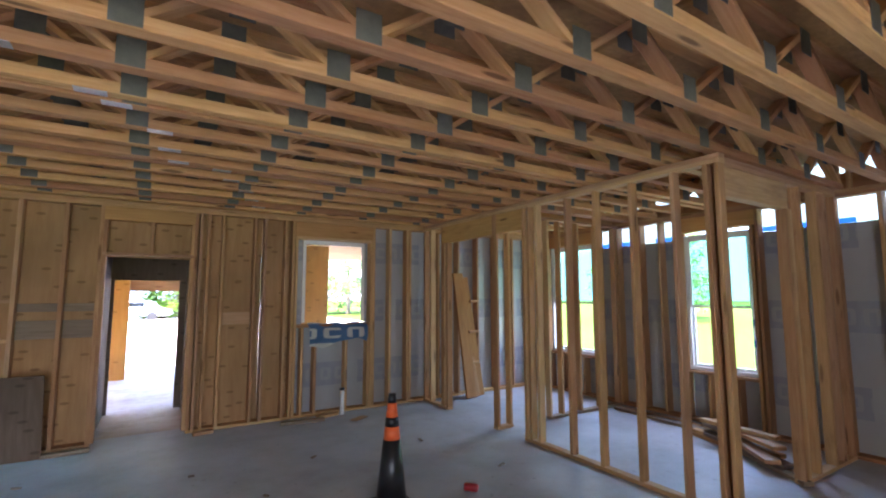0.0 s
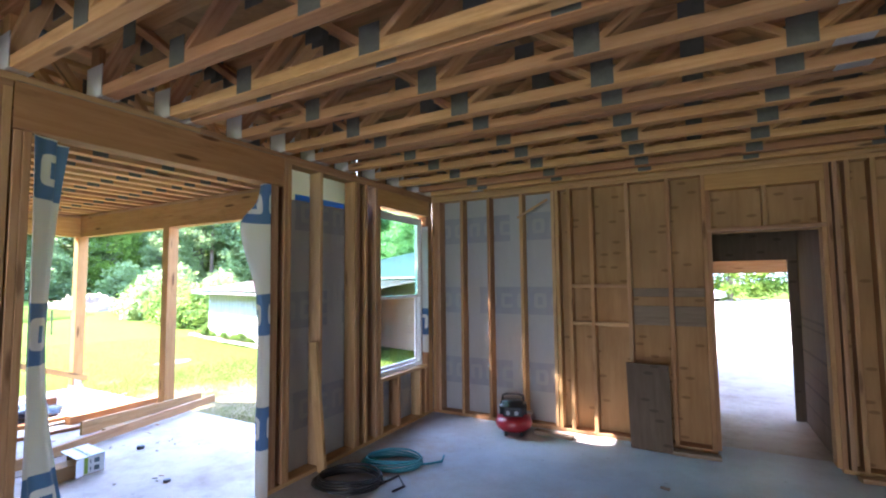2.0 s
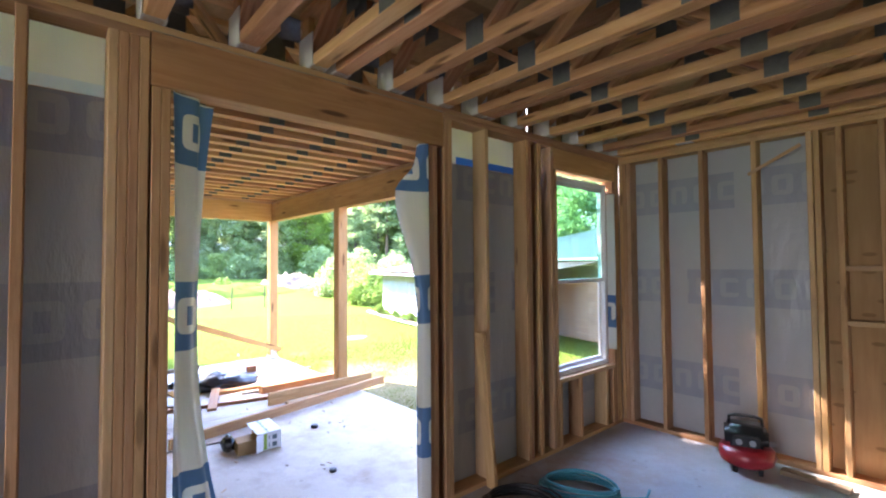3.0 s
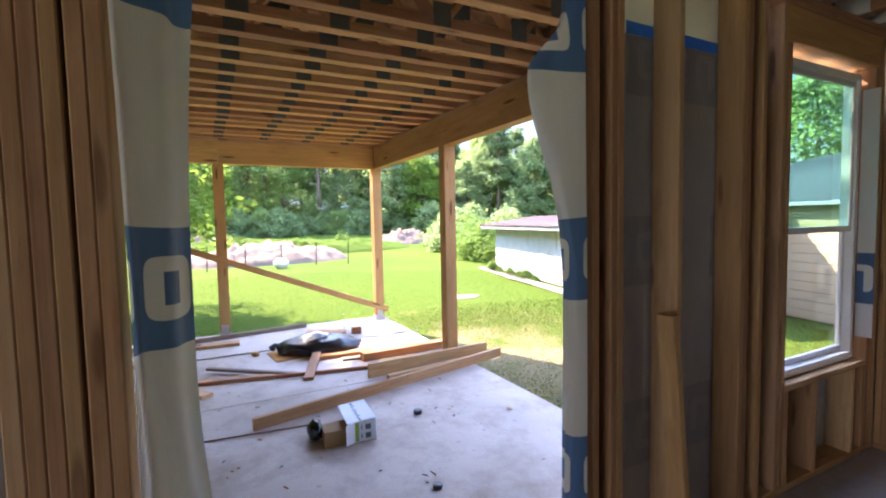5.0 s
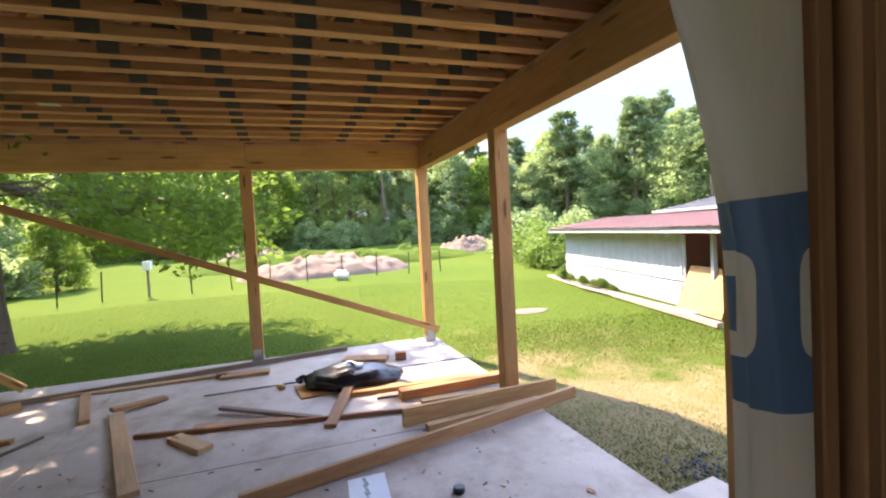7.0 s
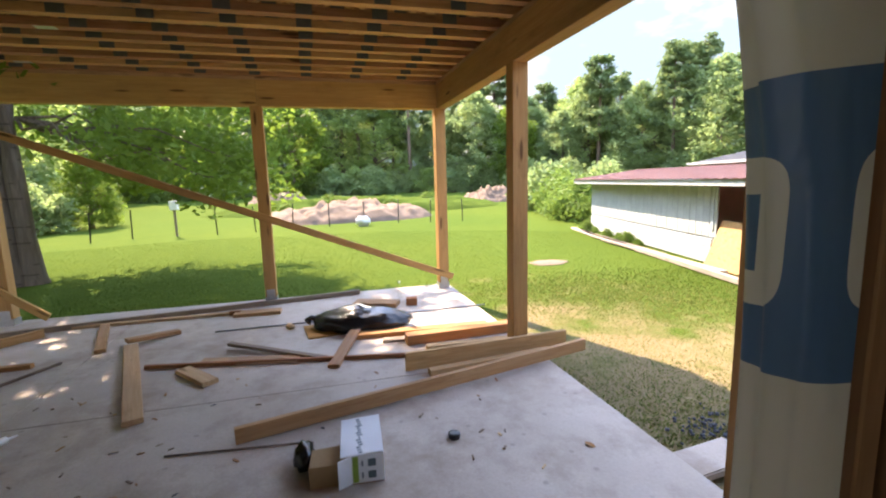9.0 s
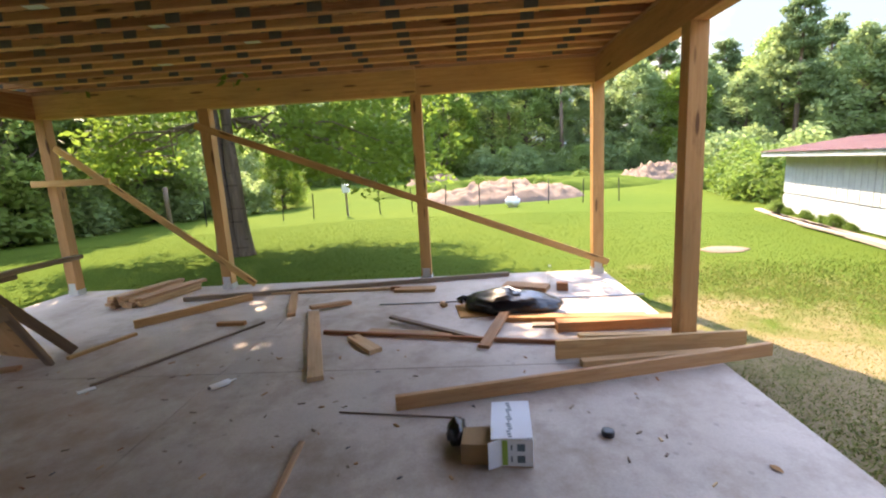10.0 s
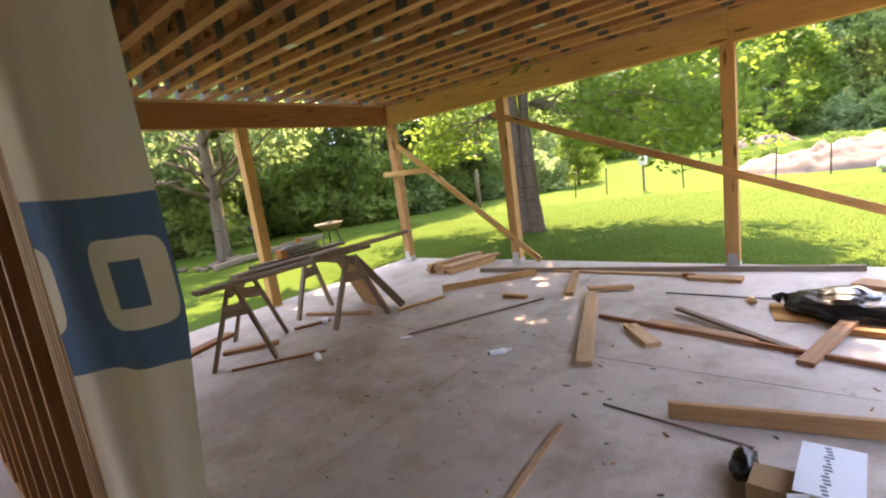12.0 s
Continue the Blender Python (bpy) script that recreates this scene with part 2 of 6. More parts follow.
def wrap_mat(name, base, band, letter, clear=0.0, space="UV", gloss=0.35, start=0.0):
    """House wrap: a pale sheet with printed bands of block shapes. u, v in metres."""
    m = Mat(name)
    tc = m.n("ShaderNodeTexCoord")
    sp = m.n("ShaderNodeSeparateXYZ")
    m.link(tc.outputs[space], sp.inputs[0])
    u, v = sp.outputs[0], sp.outputs[1]
    vv = m.math("MODULO", m.math("ADD", v, 0.52), 0.89)
    inband = m.math("LESS_THAN", m.math("ABSOLUTE", m.math("SUBTRACT", vv, 0.165)), 0.165)
    cell = m.math("MODULO", m.math("ADD", u, 10.245), 0.21)
    du = m.math("ABSOLUTE", m.math("SUBTRACT", cell, 0.105))
    dv = m.math("ABSOLUTE", m.math("SUBTRACT", vv, 0.165))
    round_u, round_v = m.math("POWER", m.math("DIVIDE", du, 0.076), 5.0), m.math("POWER", m.math("DIVIDE", dv, 0.088), 5.0)
    outer = m.math("LESS_THAN", m.math("ADD", round_u, round_v), 1.0)
    # closed, open-footed and open-sided block shapes in turn
    index = m.math("MODULO", m.math("FLOOR", m.math("DIVIDE", m.math("ADD", u, 10.245), 0.21)), 3.0)
    foot = m.math("MULTIPLY", m.math("LESS_THAN", index, 0.5), m.math("LESS_THAN", vv, 0.165))
    side = m.math("MULTIPLY", m.math("GREATER_THAN", index, 1.5), m.math("GREATER_THAN", cell, 0.105))
    tall = m.math("LESS_THAN", dv, m.math("MULTIPLY_ADD", foot, 0.06, 0.046))
    inner = m.math("MULTIPLY", m.math("LESS_THAN", du, m.math("MULTIPLY_ADD", side, 0.06, 0.028)), tall)
    ring = m.math("SUBTRACT", outer, inner)
    row = m.math("FLOOR", m.math("DIVIDE", m.math("ADD", v, 0.52), 0.89))
    shift = m.math("MULTIPLY_ADD", m.math("MODULO", row, 2.0), 0.63, 10.08 + start)
    word = m.math("LESS_THAN", m.math("MODULO", m.math("ADD", u, shift), 1.26), 1.05)
    inband = m.math("MULTIPLY", inband, word)
    crease = m.noise(m.coords((1, 1, 0.35), offset=False), 4.0, 5.0, 0.6)
    c = m.mix(m.math("MULTIPLY", crease, 0.25), base, tuple(x * 0.72 for x in base))
    c2 = m.mix(m.math("MULTIPLY", crease, 0.35), band, tuple(min(1, x * 1.6) for x in band))
    c = m.mix(inband, c, c2)
    c = m.mix(m.math("MULTIPLY", ring, inband), c, letter)
    m.done(c, gloss, 0.0, crease, 0.5, 0.02)
    if clear > 0:
        tr = m.n("ShaderNodeBsdfTranslucent")
        m.link(c, tr.inputs[0])
        ms = m.n("ShaderNodeMixShader")
        ms.inputs[0].default_value = clear
        m.link(m.p.outputs[0], ms.inputs[1])
        m.link(tr.outputs[0], ms.inputs[2])
        m.link(ms.outputs[0], m.out.inputs[0])
    return m.m


def glass_mat(name, tint, rough=0.02):
    m = Mat(name)
    tr = m.n("ShaderNodeBsdfTransparent")
    tr.inputs[0].default_value = (*tint, 1)
    gl = m.n("ShaderNodeBsdfGlossy", Roughness=rough)
    lw = m.n("ShaderNodeLayerWeight", Blend=0.5)
    ms = m.n("ShaderNodeMixShader")
    m.link(m.math("MULTIPLY_ADD", m.math("POWER", lw.outputs["Facing"], 4.0), 0.7, 0.03), ms.inputs[0])
    m.link(tr.outputs[0], ms.inputs[1])
    m.link(gl.outputs[0], ms.inputs[2])
    m.link(ms.outputs[0], m.out.inputs[0])
    return m.m


def leaf_mat(name, dark, light, yellow, clear=0.35):
    m = Mat(name)
    isl = m.n("ShaderNodeNewGeometry").outputs["Random Per Island"]
    big = m.noise(m.coords((1, 1, 1)), 0.5, 3.0, 0.5, 0.35, 0.65)
    c = m.mix(isl, dark, light)
    c = m.mix(m.math("MULTIPLY", big, 0.6), c, yellow)
    m.done(c, 0.6, spec=0.15)
    tr = m.n("ShaderNodeBsdfTranslucent")
    c3 = m.mix(0.5, c, tuple(x * 1.3 for x in yellow))
    m.link(c3, tr.inputs[0])
    ms = m.n("ShaderNodeMixShader")
    ms.inputs[0].default_value = clear
    m.link(m.p.outputs[0], ms.inputs[1])
    m.link(tr.outputs[0], ms.inputs[2])
    m.link(ms.outputs[0], m.out.inputs[0])
    return m.m


PINE = lumber_mat("pine_lumber", (0.57, 0.335, 0.17), (0.41, 0.205, 0.09))
PINE_GOLD = lumber_mat("golden_pine", (0.68, 0.405, 0.16), (0.54, 0.285, 0.10), 0.8)
PINE_GREY = lumber_mat("greyed_plank", (0.45, 0.39, 0.33), (0.33, 0.28, 0.23), 0.4)
PINE_PALE = lumber_mat("pale_pine", (0.63, 0.40, 0.225), (0.48, 0.265, 0.13))
PINE_TREATED = lumber_mat("treated_pine", (0.62, 0.345, 0.14), (0.47, 0.23, 0.085), 0.85)
PINE_RED = lumber_mat("reddish_fir", (0.42, 0.20, 0.085), (0.30, 0.125, 0.05), 0.7)
PINE_OLD = lumber_mat("weathered_wood", (0.33, 0.25, 0.185), (0.21, 0.15, 0.11), 0.5)
TRUSS_WOOD = lumber_mat("truss_pine", (0.70, 0.385, 0.18), (0.50, 0.225, 0.085), 0.8, 0.75, 0.45)
PLY = panel_mat("plywood", (0.50, 0.30, 0.145), (0.38, 0.205, 0.09))
OSB = panel_mat("oriented_strand_board", (0.58, 0.34, 0.155), (0.43, 0.235, 0.095), False, True)
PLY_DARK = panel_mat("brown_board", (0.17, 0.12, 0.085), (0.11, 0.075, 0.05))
PLY_ORANGE = panel_mat("fresh_plywood", (0.64, 0.31, 0.09), (0.54, 0.24, 0.065))
FLOOR = concrete_mat("indoor_concrete", (0.50, 0.50, 0.53), (0.33, 0.335, 0.37), (0.44, 0.44, 0.455), 0.25, (-3.1, 5.2, 1.7))
SLAB = concrete_mat("patio_concrete", (0.54, 0.45, 0.375), (0.41, 0.335, 0.275), (0.43, 0.35, 0.29), 0.6, (-5.1, 0.5, 2.2))
WRAP = wrap_mat("house_wrap", (0.78, 0.78, 0.74), (0.085, 0.18, 0.35), (0.78, 0.78, 0.74), 0.5)
WRAP_TOP = wrap_mat("thin_house_wrap", (0.82, 0.82, 0.78), (0.10, 0.28, 0.66), (0.8, 0.8, 0.78), 0.75)
# Greyer and opaque beside WRAP, for wrap faces seen from indoors
WRAP_IN = wrap_mat("indoor_house_wrap", (0.40, 0.395, 0.40), (0.26, 0.27, 0.30), (0.35, 0.35, 0.36), 0.0, "UV", 0.30)
WRAP_SHEER = wrap_mat("sheer_house_wrap", (0.84, 0.83, 0.78), (0.66, 0.72, 0.80), (0.84, 0.83, 0.78), 0.75)
WRAP_PLAIN = plain_mat("unprinted_house_wrap", (0.80, 0.80, 0.78), 0.4, 0.0, 0.15, 5.0, 0.3)
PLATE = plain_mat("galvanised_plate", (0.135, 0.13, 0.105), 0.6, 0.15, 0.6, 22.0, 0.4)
SHINY = plain_mat("bright_galvanised", (0.55, 0.57, 0.6), 0.35, 0.85, 0.3, 30.0, 0.3)
HANGER = plain_mat("pale_hanger", (0.62, 0.58, 0.52), 0.55, 0.0, 0.3, 9.0)
VINYL = plain_mat("white_vinyl", (0.80, 0.80, 0.79), 0.35, 0.0, 0.08)
GLASS = glass_mat("clear_glass", (0.97, 0.98, 0.97))
GLASS_GREEN = glass_mat("green_tinted_glass", (0.55, 0.80, 0.70))
BLACK = plain_mat("black_plastic", (0.015, 0.015, 0.017), 0.35, 0.0, 0.3)
BAG = plain_mat("black_polythene", (0.010, 0.010, 0.012), 0.22, 0.0, 0.3, 8.0, 0.3)
RED = plain_mat("red_enamel", (0.31, 0.02, 0.028), 0.3, 0.0, 0.2)
ORANGE = plain_mat("orange_pvc", (0.80, 0.13, 0.03), 0.5, 0.0, 0.25)
ORANGE_DULL = plain_mat("dull_orange_plastic", (0.62, 0.24, 0.06), 0.5, 0.0, 0.25)
WHITE = plain_mat("white_plastic", (0.78, 0.78, 0.77), 0.4, 0.0, 0.12)
TEAL = plain_mat("teal_hose", (0.03, 0.24, 0.30), 0.4, 0.0, 0.2)
STEEL = plain_mat("dull_steel", (0.33, 0.33, 0.34), 0.4, 0.8, 0.3)
CARD = plain_mat("brown_cardboard", (0.36, 0.23, 0.12), 0.85, 0.0, 0.25)
LABEL = plain_mat("white_printed_card", (0.74, 0.77, 0.80), 0.5, 0.0, 0.1)
PRINT = plain_mat("grey_print", (0.10, 0.15, 0.18), 0.5, 0.0, 0.2)
GREEN_PRINT = plain_mat("green_print", (0.30, 0.48, 0.08), 0.5, 0.0, 0.2)
SHED_PAINT = plain_mat("weathered_white_paint", (0.39, 0.42, 0.43), 0.7, 0.0, 0.5, 3.0, 0.2)
SHED_ROOF = plain_mat("faded_red_metal", (0.21, 0.095, 0.088), 0.65, 0.1, 0.5, 2.0, 0.2)
SHINGLE = plain_mat("grey_shingles", (0.10, 0.112, 0.13), 0.85, 0.0, 0.4, 12.0, 0.5)
BARK = panel_mat("bark", (0.22, 0.17, 0.125), (0.085, 0.062, 0.045))
BARK_PINE = plain_mat("pine_bark", (0.20, 0.14, 0.105), 0.95, 0.0, 0.6, 5.0, 0.9)
SIDING = plain_mat("tan_siding", (0.50, 0.37, 0.24), 0.7, 0.0, 0.3, 3.0, 0.2)
DIRT = plain_mat("pale_sandy_dirt", (0.19, 0.133, 0.098), 0.95, 0.0, 0.45, 2.0, 0.8)
LEAF_OAK = leaf_mat("oak_leaves", (0.05, 0.105, 0.018), (0.12, 0.215, 0.035), (0.19, 0.28, 0.045), 0.5)
LEAF_DARK = leaf_mat("shrub_leaves", (0.10, 0.17, 0.06), (0.22, 0.32, 0.105), (0.30, 0.40, 0.12), 0.6)
LEAF_GREY = leaf_mat("grey_green_leaves", (0.12, 0.185, 0.09), (0.225, 0.315, 0.145), (0.26, 0.345, 0.125), 0.55)
LEAF_PINE = leaf_mat("pine_needles", (0.075, 0.13, 0.06), (0.15, 0.22, 0.10), (0.20, 0.27, 0.10), 0.35)
LEAF_WEED = leaf_mat("weed_leaves", (0.055, 0.115, 0.018), (0.12, 0.21, 0.04), (0.175, 0.265, 0.06), 0.4)


def ground_mat():
    m = Mat("lawn")
    v = m.coords((1, 1, 1), offset=False)
    a = m.noise(v, 0.12, 4.0, 0.55, 0.35, 0.65)
    b = m.noise(v, 1.6, 6.0, 0.65, 0.35, 0.68)
    g = m.noise(v, 24.0, 4.0, 0.7)
    c = m.mix(a, (0.046, 0.084, 0.013), (0.070, 0.102, 0.016))
    c = m.mix(m.math("MULTIPLY", b, 0.55), c, (0.035, 0.072, 0.012))
    c = m.mix(m.math("MULTIPLY", g, 0.4), c, (0.084, 0.116, 0.024))
    # dry and bare soil beside the slab's north side
    sp = m.n("ShaderNodeSeparateXYZ")
    m.link(v, sp.inputs[0])
    dx = m.math("MULTIPLY", m.math("ADD", sp.outputs[0], 5.2), 0.28)
    dy = m.math("MULTIPLY", m.math("SUBTRACT", sp.outputs[1], 6.0), 0.42)
    d = m.math("SQRT", m.math("ADD", m.math("MULTIPLY", dx, dx), m.math("MULTIPLY", dy, dy)))
    d = m.math("ADD", d, m.math("MULTIPLY_ADD", b, 0.9, -0.45))
    dry = m.n("ShaderNodeMapRange")
    dry.inputs[1].default_value, dry.inputs[2].default_value = 0.35, 1.0
    dry.inputs[3].default_value, dry.inputs[4].default_value = 0.85, 0.0
    m.link(d, dry.inputs[0])
    soil = m.mix(g, (0.25, 0.18, 0.105), (0.18, 0.135, 0.08))
    c = m.mix(dry.outputs[0], c, soil)
    return m.done(c, 1.0, 0.0, m.math("ADD", g, b), 0.35, 0.02, 0.02)


def blade_mat(name, dark, light):
    m = Mat(name)
    isl = m.n("ShaderNodeNewGeometry").outputs["Random Per Island"]
    c = m.mix(isl, dark, light)
    m.done(c, 0.8, spec=0.05)
    tr = m.n("ShaderNodeBsdfTranslucent")
    m.link(c, tr.inputs[0])
    ms = m.n("ShaderNodeMixShader")
    ms.inputs[0].default_value = 0.4
    m.link(m.p.outputs[0], ms.inputs[1])
    m.link(tr.outputs[0], ms.inputs[2])
    m.link(ms.outputs[0], m.out.inputs[0])
    return m.m


LAWN, BLADES = ground_mat(), blade_mat("grass_blades", (0.055, 0.10, 0.016), (0.125, 0.18, 0.036))
STRAW = blade_mat("dry_grass_blades", (0.11, 0.145, 0.035), (0.22, 0.215, 0.075))


# ---------------------------------------------------------------- mesh helpers
def to_mesh(bm, mat, smooth=False):
    me = bpy.data.meshes.new("mesh")
    bm.normal_update()
    bm.to_mesh(me)
    bm.free()
    me.materials.append(mat)
    if smooth:
        me.shade_smooth()
    return me


def put(name, me, parent=None, m=None, label=""):
    ob = new(name, me)
    if parent is not None:
        ob.parent = parent
    if m is not None:
        ob.matrix_local = m
    if label:
        ob["label"] = label
    return ob


def part(name, bm, mat, parent, label="", smooth=False, m=None):
    return put(name, to_mesh(bm, mat, smooth), parent, m, label)


def thing(name, label, category, group="", kind="", m=None):
    ob = new(name)
    ob.empty_display_size = 0.1
    if m is not None:
        ob.matrix_world = m
    return tagged(ob, label, category, group, kind)


def add_box(bm, lo, hi, bevel=0.0):
    r = bmesh.ops.create_cube(bm, size=1.0)
    vs = r["verts"]
    for v in vs:
        v.co = Vector([lo[i] + (v.co[i] + 0.5) * (hi[i] - lo[i]) for i in range(3)])
    if bevel > 0:
        es = {e for v in vs for e in v.link_edges}
        bmesh.ops.bevel(bm, geom=list(es), offset=bevel, segments=2, affect="EDGES")
    return bm


def box(lo, hi, bevel=0.0):
    return add_box(bmesh.new(), lo, hi, bevel)


def add_tube(bm, pts, radii, sides=10, cap=True):
    """A round tube along points."""
    rings = []
    n = len(pts)
    up = Vector((0.13, 0.2, 1)).normalized()
    for i, p in enumerate(pts):
        d = (Vector(pts[min(i + 1, n - 1)]) - Vector(pts[max(i - 1, 0)])).normalized()
        a = d.cross(up)
        if a.length < 0.05:
            a = d.cross(Vector((1, 0, 0)))
        a.normalize()
        b = d.cross(a)
        r = radii[i] if isinstance(radii, (list, tuple)) else radii
        rings.append([bm.verts.new(Vector(p) + a * r * math.cos(t) + b * r * math.sin(t)) for t in [2 * math.pi * k / sides for k in range(sides)]])
    for q, s in zip(rings, rings[1:]):
        for k in range(sides):
            bm.faces.new((q[k], q[(k + 1) % sides], s[(k + 1) % sides], s[k]))
    if cap:
        bm.faces.new(rings[0][::-1])
        bm.faces.new(rings[-1])
    bmesh.ops.recalc_face_normals(bm, faces=bm.faces[:])
    return bm


def tube(pts, radii, sides=10, cap=True):
    return add_tube(bmesh.new(), pts, radii, sides, cap)


def lathe(profile, sides=24):
    """A turned shape from (radius, height) pairs."""
    bm = bmesh.new()
    rings = [[bm.verts.new((r * math.cos(2 * math.pi * k / sides), r * math.sin(2 * math.pi * k / sides), z)) for k in range(sides)] for r, z in profile]
    for q, s in zip(rings, rings[1:]):
        for k in range(sides):
            bm.faces.new((q[k], q[(k + 1) % sides], s[(k + 1) % sides], s[k]))
    bm.faces.new(rings[0][::-1])
    bm.faces.new(rings[-1])
    bmesh.ops.recalc_face_normals(bm, faces=bm.faces[:])
    return bm


STICKS = {}


def stick_mesh(length, w, h, mat):
    """Lumber along x with eased long edges, centred."""
    key = (round(length, 3), round(w, 3), round(h, 3), mat.name)
    if key not in STICKS:
        c = min(0.004, w * 0.2, h * 0.2)
        a, b = w / 2, h / 2
        ring = [(-a + c, -b), (a - c, -b), (a, -b + c), (a, b - c), (a - c, b), (-a + c, b), (-a, b - c), (-a, -b + c)]
        l = length / 2
        verts = [(-l, y, z) for y, z in ring] + [(l, y, z) for y, z in ring]
        faces = [(k, (k + 1) % 8, 8 + (k + 1) % 8, 8 + k) for k in range(8)] + [tuple(range(7, -1, -1)), tuple(range(8, 16))]
        me = bpy.data.meshes.new("lumber")
        me.from_pydata(verts, [], faces)
        me.materials.append(mat)
        STICKS[key] = me
    return STICKS[key]


def stick(name, p, q, w, h, mat, parent=None, up=(0, 0, 1), label=""):
    """A piece of lumber from p to q along its middle line; h measured along up, w across."""
    p, q = Vector(p), Vector(q)
    x = (q - p).normalized()
    y = Vector(up).cross(x)
    y.normalize()
    z = x.cross(y)
    m = Matrix((x, y, z)).transposed().to_4x4()
    m.translation = (p + q) / 2
    return put(name, stick_mesh((q - p).length, w, h, mat), parent, m, label)


def wood_mats(i):
    return (PINE, PINE, PINE_PALE, PINE)[i % 4]


def sheet(name, x0, y0, z0, x1, y1, z1, mat, parent):
    """An upright panel with its own thickness and uv in metres."""
    bm = box((x0, y0, z0), (x1, y1, z1))
    uv = bm.loops.layers.uv.new("uv")
    alongx = abs(x1 - x0) > abs(y1 - y0)
    for f in bm.faces:
        for l in f.loops:
            l[uv].uv = ((l.vert.co.x if alongx else l.vert.co.y), l.vert.co.z)
    return part(name, bm, mat, parent)


T, D6, D4 = 0.038, 0.14, 0.089
TOP, PLATE_Z = 2.77, 2.694

# ---------------------------------------------------------------- ground and slabs
GZ = -0.15


def ground():
    xs = np.concatenate([np.linspace(-400, -40, 10), np.linspace(-36, 14, 51), np.linspace(20, 400, 9)])
    ys = np.concatenate([np.linspace(-400, -30, 9), np.linspace(-26, 26, 53), np.linspace(32, 400, 9)])
    verts, faces = [], []
    for x in xs:
        for y in ys:
            z = GZ + 0.05 * noise.noise(Vector((x * 0.2, y * 0.2, 0)))
            if -9.3 < x < 7.5 and -3.5 < y < 12.5:
                z = GZ - 0.01
            if x < -26:
                z += min(1.2, (-26 - x) * 0.03)
            verts.append((x, y, z))
    n = len(ys)
    for i in range(len(xs) - 1):
        for j in range(n - 1):
            faces.append((i * n + j, (i + 1) * n + j, (i + 1) * n + j + 1, i * n + j + 1))
    me = bpy.data.meshes.new("ground")
    me.from_pydata(verts, [], faces)
    me.materials.append(LAWN)
    me.shade_smooth()
    return tagged(new("ground", me), "sunlit green lawn with dry patches beside the slab", "ground", kind="structure")


ground()

floor_ob = tagged(part("floor", box((-3.28, -3.0, -0.25), (6.8, 6.9, 0.0)), FLOOR, None), "dusty grey concrete slab floor inside the house", "floor", kind="structure")
patio = thing("patio_slab", "bare stained concrete patio slab under the porch roof", "floor", kind="structure")
for x0, x1 in ((-9.16, -6.1525), (-6.150, -3.284)):
    for y0, y1 in ((-2.52, 1.3985), (1.401, 5.27)):
        part("slab_section", box((x0, y0, -0.30), (x1, y1, -0.02), 0.003), SLAB, patio)
carport = tagged(part("carport_floor", box((-1.2, 6.91, -0.25), (5.2, 12.4, -0.005), 0.01), SLAB, None), "pale concrete floor beyond the doorway", "floor", kind="structure")


# ---------------------------------------------------------------- walls
def studs_x(parent, xs, y, z0, z1, depth=D6, name="stud"):
    for i, x in enumerate(xs):
        stick(name, (x, y, z0), (x, y, z1), T, depth, wood_mats(i), parent, (0, 1, 0))


def studs_y(parent, ys, x, z0, z1, depth=D6, name="stud"):
    for i, y in enumerate(ys):
        stick(name, (x, y, z0), (x, y, z1), T, depth, wood_mats(i), parent, (1, 0, 0))


def rail_x(name, parent, x0, x1, y, z, depth=D6, h=T, mat=None):
    return stick(name, (x0, y, z), (x1, y, z), depth, h, mat or PINE, parent)


def rail_y(name, parent, y0, y1, x, z, depth=D6, h=T, mat=None):
    return stick(name, (x, y0, z), (x, y1, z), depth, h, mat or PINE, parent)


S0, S1 = T, PLATE_Z            # stud bottom and top

# north wall, y 6.62 to 6.76
NY = 6.69
wn_ = thing("wall_north", "open stud wall backed with plywood and grey house wrap", "wall", kind="structure")
rail_x("bottom_plate", wn_, -3.13, 0.0, NY, T / 2)
rail_x("bottom_plate", wn_, 0.92, 6.65, NY, T / 2)
rail_x("top_plate", wn_, -3.13, 1.9, NY, PLATE_Z + T / 2)
rail_x("top_plate", wn_, 1.902, 6.65, NY, PLATE_Z + T / 2)
rail_x("top_plate", wn_, -3.13, 3.1, NY, PLATE_Z + T * 1.5)
rail_x("top_plate", wn_, 3.102, 6.65, NY, PLATE_Z + T * 1.5)
studs_x(wn_, (-3.11, -3.07, -3.03, -2.70, -2.33, -1.91, -1.53, -1.485, -1.35, -1.11, -0.735, -0.345, -0.025, 0.935, 0.99, 1.075, 1.245, 1.635, 1.765,
              2.035, 2.135, 3.345, 3.62, 3.92, 3.97, 4.5, 4.9, 5.3, 5.7, 6.1, 6.5), NY, S0, S1)
studs_x(wn_, (0.013, 0.897), NY, S0, 2.12)
studs_x(wn_, (2.18, 3.305), NY, S0, 2.49)
studs_x(wn_, (2.285, 3.26), NY, S0, 1.21)
studs_x(wn_, (2.47, 2.925), NY, S0, 1.21)
rail_x("door_header", wn_, -0.006, 0.916, NY, 2.615, D6, 0.156, PINE_TREATED)
rail_x("door_head", wn_, -0.006, 0.916, NY, 2.14, D6, T, PINE_PALE)
studs_x(wn_, (0.47,), NY, 2.159, 2.535)
studs_x(wn_, (0.013, 0.897), NY, 2.159, 2.535)
rail_x("window_header", wn_, 2.16, 3.326, NY, 2.59, D6, 0.20, PINE_TREATED)
rail_x("window_rail", wn_, 2.20, 3.285, NY, 2.472, D6, T, PINE_PALE)
rail_x("window_sill", wn_, 2.20, 3.285, NY, 1.229, D6, T)
